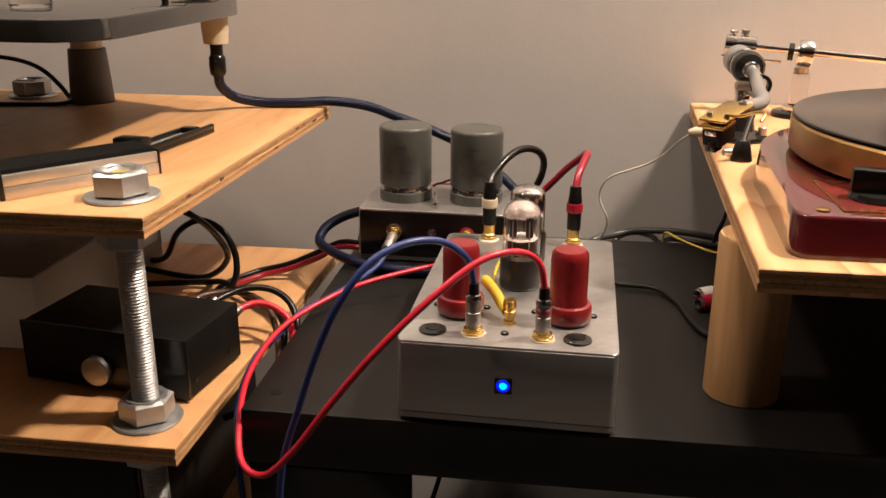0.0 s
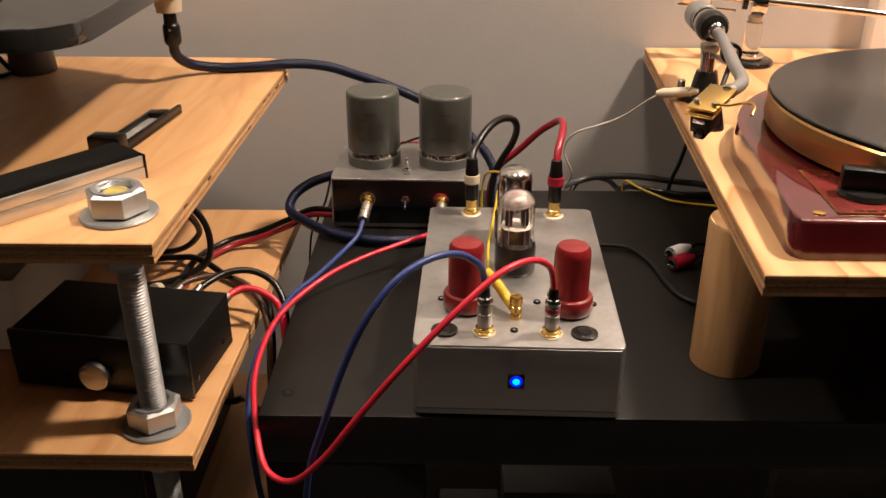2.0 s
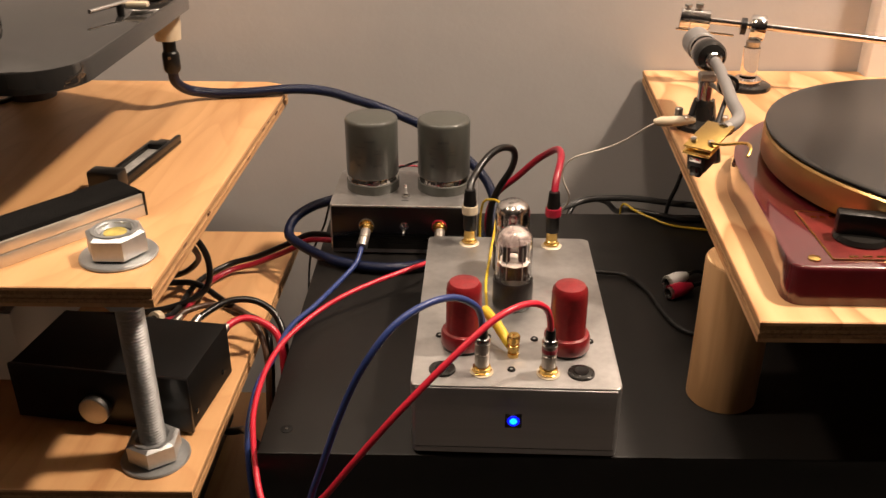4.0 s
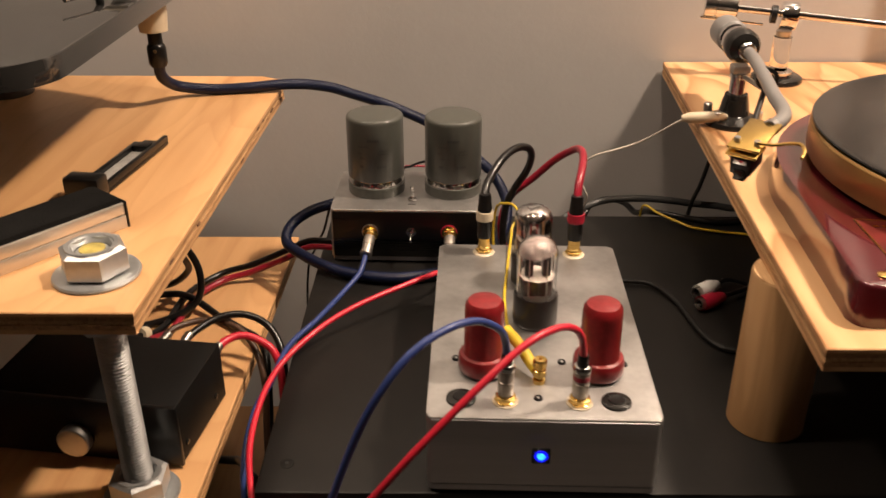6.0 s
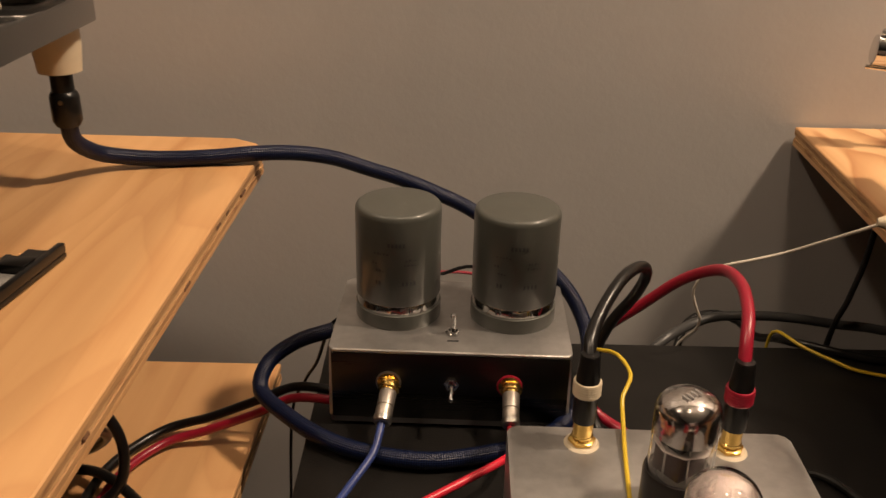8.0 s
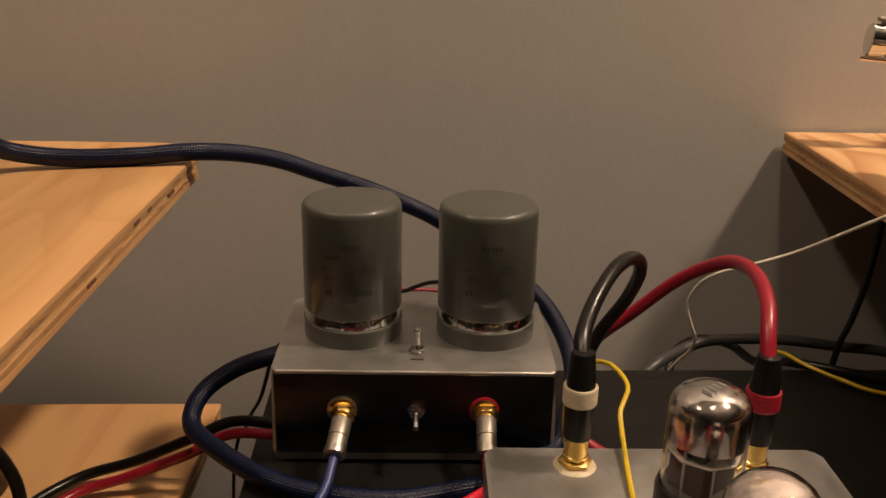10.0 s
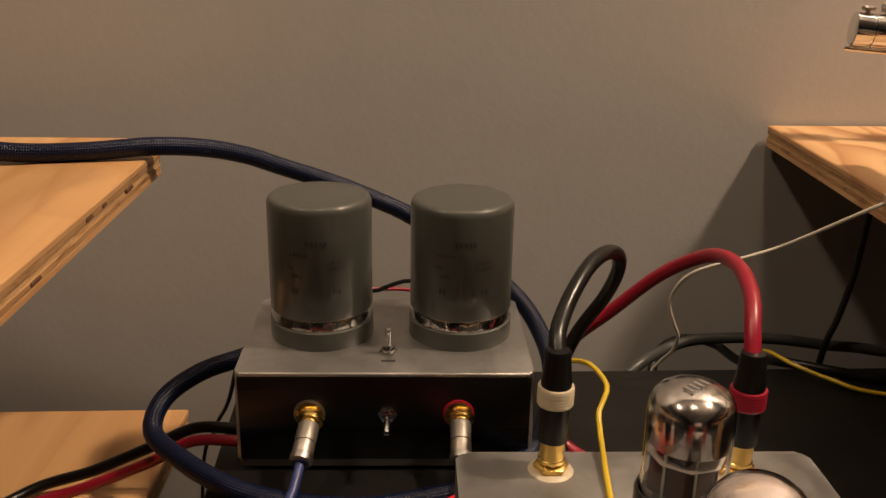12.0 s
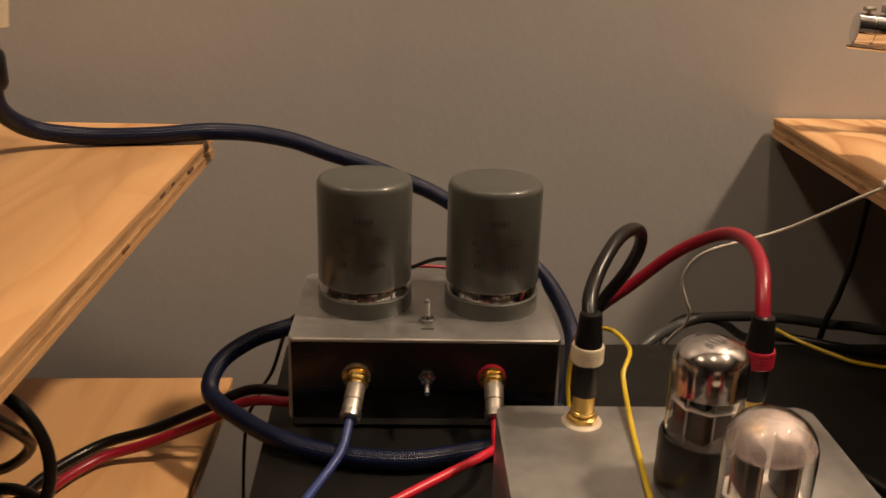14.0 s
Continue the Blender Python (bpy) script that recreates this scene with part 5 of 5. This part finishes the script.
lead = cable("brown lead arching from the small amplifier", [(-0.388, 0.907, 0.001), (-0.378, 0.935, 0.004), (-0.345, 0.955, 0.002), (-0.305, 0.94, -0.006), (-0.281, 0.905, -0.04), (-0.279, 0.875, -0.14), (-0.283, 0.86, -0.5)], 0.0036, mat("brown_cable", (0.07, 0.035, 0.02), 0.4), "shelf leads")
part("ferrule", rod((-0.391, 0.899, 0.0), (-0.381, 0.926, 0.003), 0.0056, 16, 0.0046, 0.0008), NICKEL, lead, "silver crimped ferrule")
cable("black mains lead looped behind the small amplifier", [(-0.56, 1.15, -0.039), (-0.51, 1.12, -0.02), (-0.47, 1.08, 0.03), (-0.43, 1.06, 0.055), (-0.395, 1.05, 0.045), (-0.380, 1.05, 0.01), (-0.385, 1.04, -0.025), (-0.42, 1.02, -0.039), (-0.48, 1.0, -0.040), (-0.56, 1.0, -0.040)], 0.0042, BLACK_CABLE, "shelf leads")
cable("black lead crossing the lower shelf", [(-0.52, 1.06, -0.038), (-0.44, 1.075, -0.036), (-0.40, 1.06, -0.030), (-0.36, 1.03, -0.037), (-0.325, 1.0, -0.038), (-0.295, 0.965, -0.034), (-0.283, 0.93, -0.06), (-0.285, 0.90, -0.2), (-0.29, 0.9, -0.5)], 0.0042, BLACK_CABLE, "shelf leads")
cable("black lead under the upper shelf", [(-0.62, 1.1, 0.12), (-0.5, 1.02, 0.105), (-0.44, 0.98, 0.10), (-0.405, 0.985, 0.085), (-0.392, 1.02, 0.05), (-0.40, 1.07, 0.0), (-0.45, 1.1, -0.039), (-0.55, 1.12, -0.038)], 0.004, BLACK_CABLE, "shelf leads")
cable("thin black wire dropping behind the box", [(-0.2285, 1.17, 0.055), (-0.238, 1.172, 0.043), (-0.254, 1.20, -0.009), (-0.27, 1.22, -0.045), (-0.291, 1.25, -0.12), (-0.31, 1.29, -0.4)], 0.0016, BLACK_CABLE, "thin wires", 8)
cable("thin black wire looping behind the cans", [(-0.152, 1.213, 0.05), (-0.148, 1.222, 0.070), (-0.139, 1.222, 0.0735), (-0.126, 1.222, 0.079), (-0.113, 1.222, 0.081), (-0.100, 1.22, 0.074), (-0.095, 1.214, 0.05)], 0.0017, BLACK_CABLE, "thin wires", 8)
cable("thin red wire looping behind the cans", [(-0.156, 1.213, 0.05), (-0.150, 1.226, 0.070), (-0.135, 1.229, 0.0715), (-0.115, 1.228, 0.0712), (-0.104, 1.224, 0.068), (-0.1, 1.214, 0.05)], 0.0014, RED_DARK, "thin wires", 8)
cable("black leads hanging beside the cabinet", [(-0.33, 0.86, -0.11), (-0.305, 0.83, -0.085), (-0.283, 0.79, -0.052), (-0.268, 0.765, -0.045), (-0.258, 0.755, -0.075), (-0.256, 0.75, -0.3), (-0.26, 0.75, -0.6)], 0.0042, BLACK_CABLE, "hanging leads")
cable("thin black wire on the upper shelf", [(-0.95, 1.20, 0.215), (-0.85, 1.21, 0.235), (-0.76, 1.20, 0.238), (-0.70, 1.19, 0.225), (-0.665, 1.19, 0.19), (-0.66, 1.17, 0.181), (-0.75, 1.15, 0.181)], 0.0032, BLACK_CABLE, "thin wires", 8)


ply_shelf("low pine plywood shelf under the black component", [(-1.05, 0.69), (-0.310, 0.69), (-0.298, 1.253), (-1.05, 1.253)], -0.34)
comp = thing("hifi_component", -0.69, 0.97, -0.34, "large black hi-fi component on the low shelf", "hi-fi component")
part("case", box(-0.28, 0.28, -0.17, 0.20, 0.012, 0.235, 0.003), BLACK_MATT, comp)
part("front_panel", box(-0.282, 0.282, -0.182, -0.1705, 0.010, 0.237, 0.002), BLACK, comp)
for fx in (-0.25, 0.25):
    for fy in (-0.14, 0.16):
        part("foot", lathe([(0, 0), (0.02, 0), (0.022, 0.012), (0, 0.012)], 20, Matrix.Translation((fx, fy, 0))), BLACK, comp)

# ---- plastic tray and bay contents ----
tray = thing("storage_tray", -0.66, 1.02, -0.045, "translucent frosted plastic tray on the lower shelf", "tray")
part("shell", box(-0.12, 0.12, -0.16, 0.16, 0.001, 0.09, 0.006), FROST, tray)
part("rim", box(-0.124, 0.124, -0.164, 0.164, 0.0905, 0.095, 0.002), FROST, tray)


def bay_amplifier():
    a = thing("valve_amplifier", 0.035, 1.02, -0.60, "dark valve amplifier standing inside the cabinet bay", "amplifier")
    a.matrix_basis = a.matrix_basis @ Matrix.Scale(1.4, 4)
    part("chassis", box(-0.105, 0.105, -0.08, 0.10, 0.004, 0.055, 0.003), BLACK_MATT, a)
    part("foot", box(-0.1, 0.1, -0.07, 0.09, 0.0, 0.004), BLACK, a)
    t = part("transformer", box(-0.085, -0.03, -0.045, 0.02, 0.056, 0.135, 0.003), PLATE_BLACK, a, "laminated transformer")
    part("coil", box(-0.075, -0.04, -0.052, -0.044, 0.066, 0.118, 0.004), PLY_B, t, "brown wound coil")
    part("end_plate", box(-0.088, -0.027, -0.048, 0.023, 0.1355, 0.142, 0.002), GREY_FOOT, t)
    v = part("tube", lathe([(0, 0.056), (0.017, 0.056), (0.017, 0.075), (0.0155, 0.078), (0.0155, 0.125), (0.010, 0.138), (0, 0.142)], 32, Matrix.Translation((0.025, -0.02, 0))), BLACK_GLOSS, a, "dark glass tube")
    part("glow", lathe([(0, 0), (0.0016, 0), (0.0016, 0.001), (0, 0.0015)], 12, pose(0.025, -0.0365, 0.133, 90)), RED_LED, v, "red glowing light")
    part("rear_cover", box(-0.02, 0.1, 0.03, 0.09, 0.056, 0.13, 0.003), GREY_FOOT, a, "grey metal cover")
    return a


bay_amplifier()

# ---- ceiling lamps ----
fix = thing("ceiling_lamp", SPOTS[0][0], SPOTS[0][1], LAMP_Z + 0.002, "small round spotlight hanging on a short stem", "lamp", "ceiling spotlights")
part("housing", lathe([(0.057, 0.0), (0.062, 0.0), (0.064, 0.01), (0.064, 0.09), (0.05, 0.11), (0, 0.112), (0, 0.104), (0.046, 0.10), (0.058, 0.085), (0.057, 0.0)], 32), WHITE, fix)
part("lens", lathe([(0, 0.004), (0.0565, 0.004), (0.0565, 0.008), (0, 0.008)], 32), BULB, fix, "lit lamp lens")
part("stem", lathe([(0, 0.108), (0.012, 0.108), (0.012, 0.19), (0.04, 0.192), (0.04, 0.1995), (0, 0.1995)], 24), WHITE, fix)
for sx, sy, power in SPOTS[1:]:
    copy_thing(fix, pose(sx * U, sy * U, (LAMP_Z + 0.002) * U))
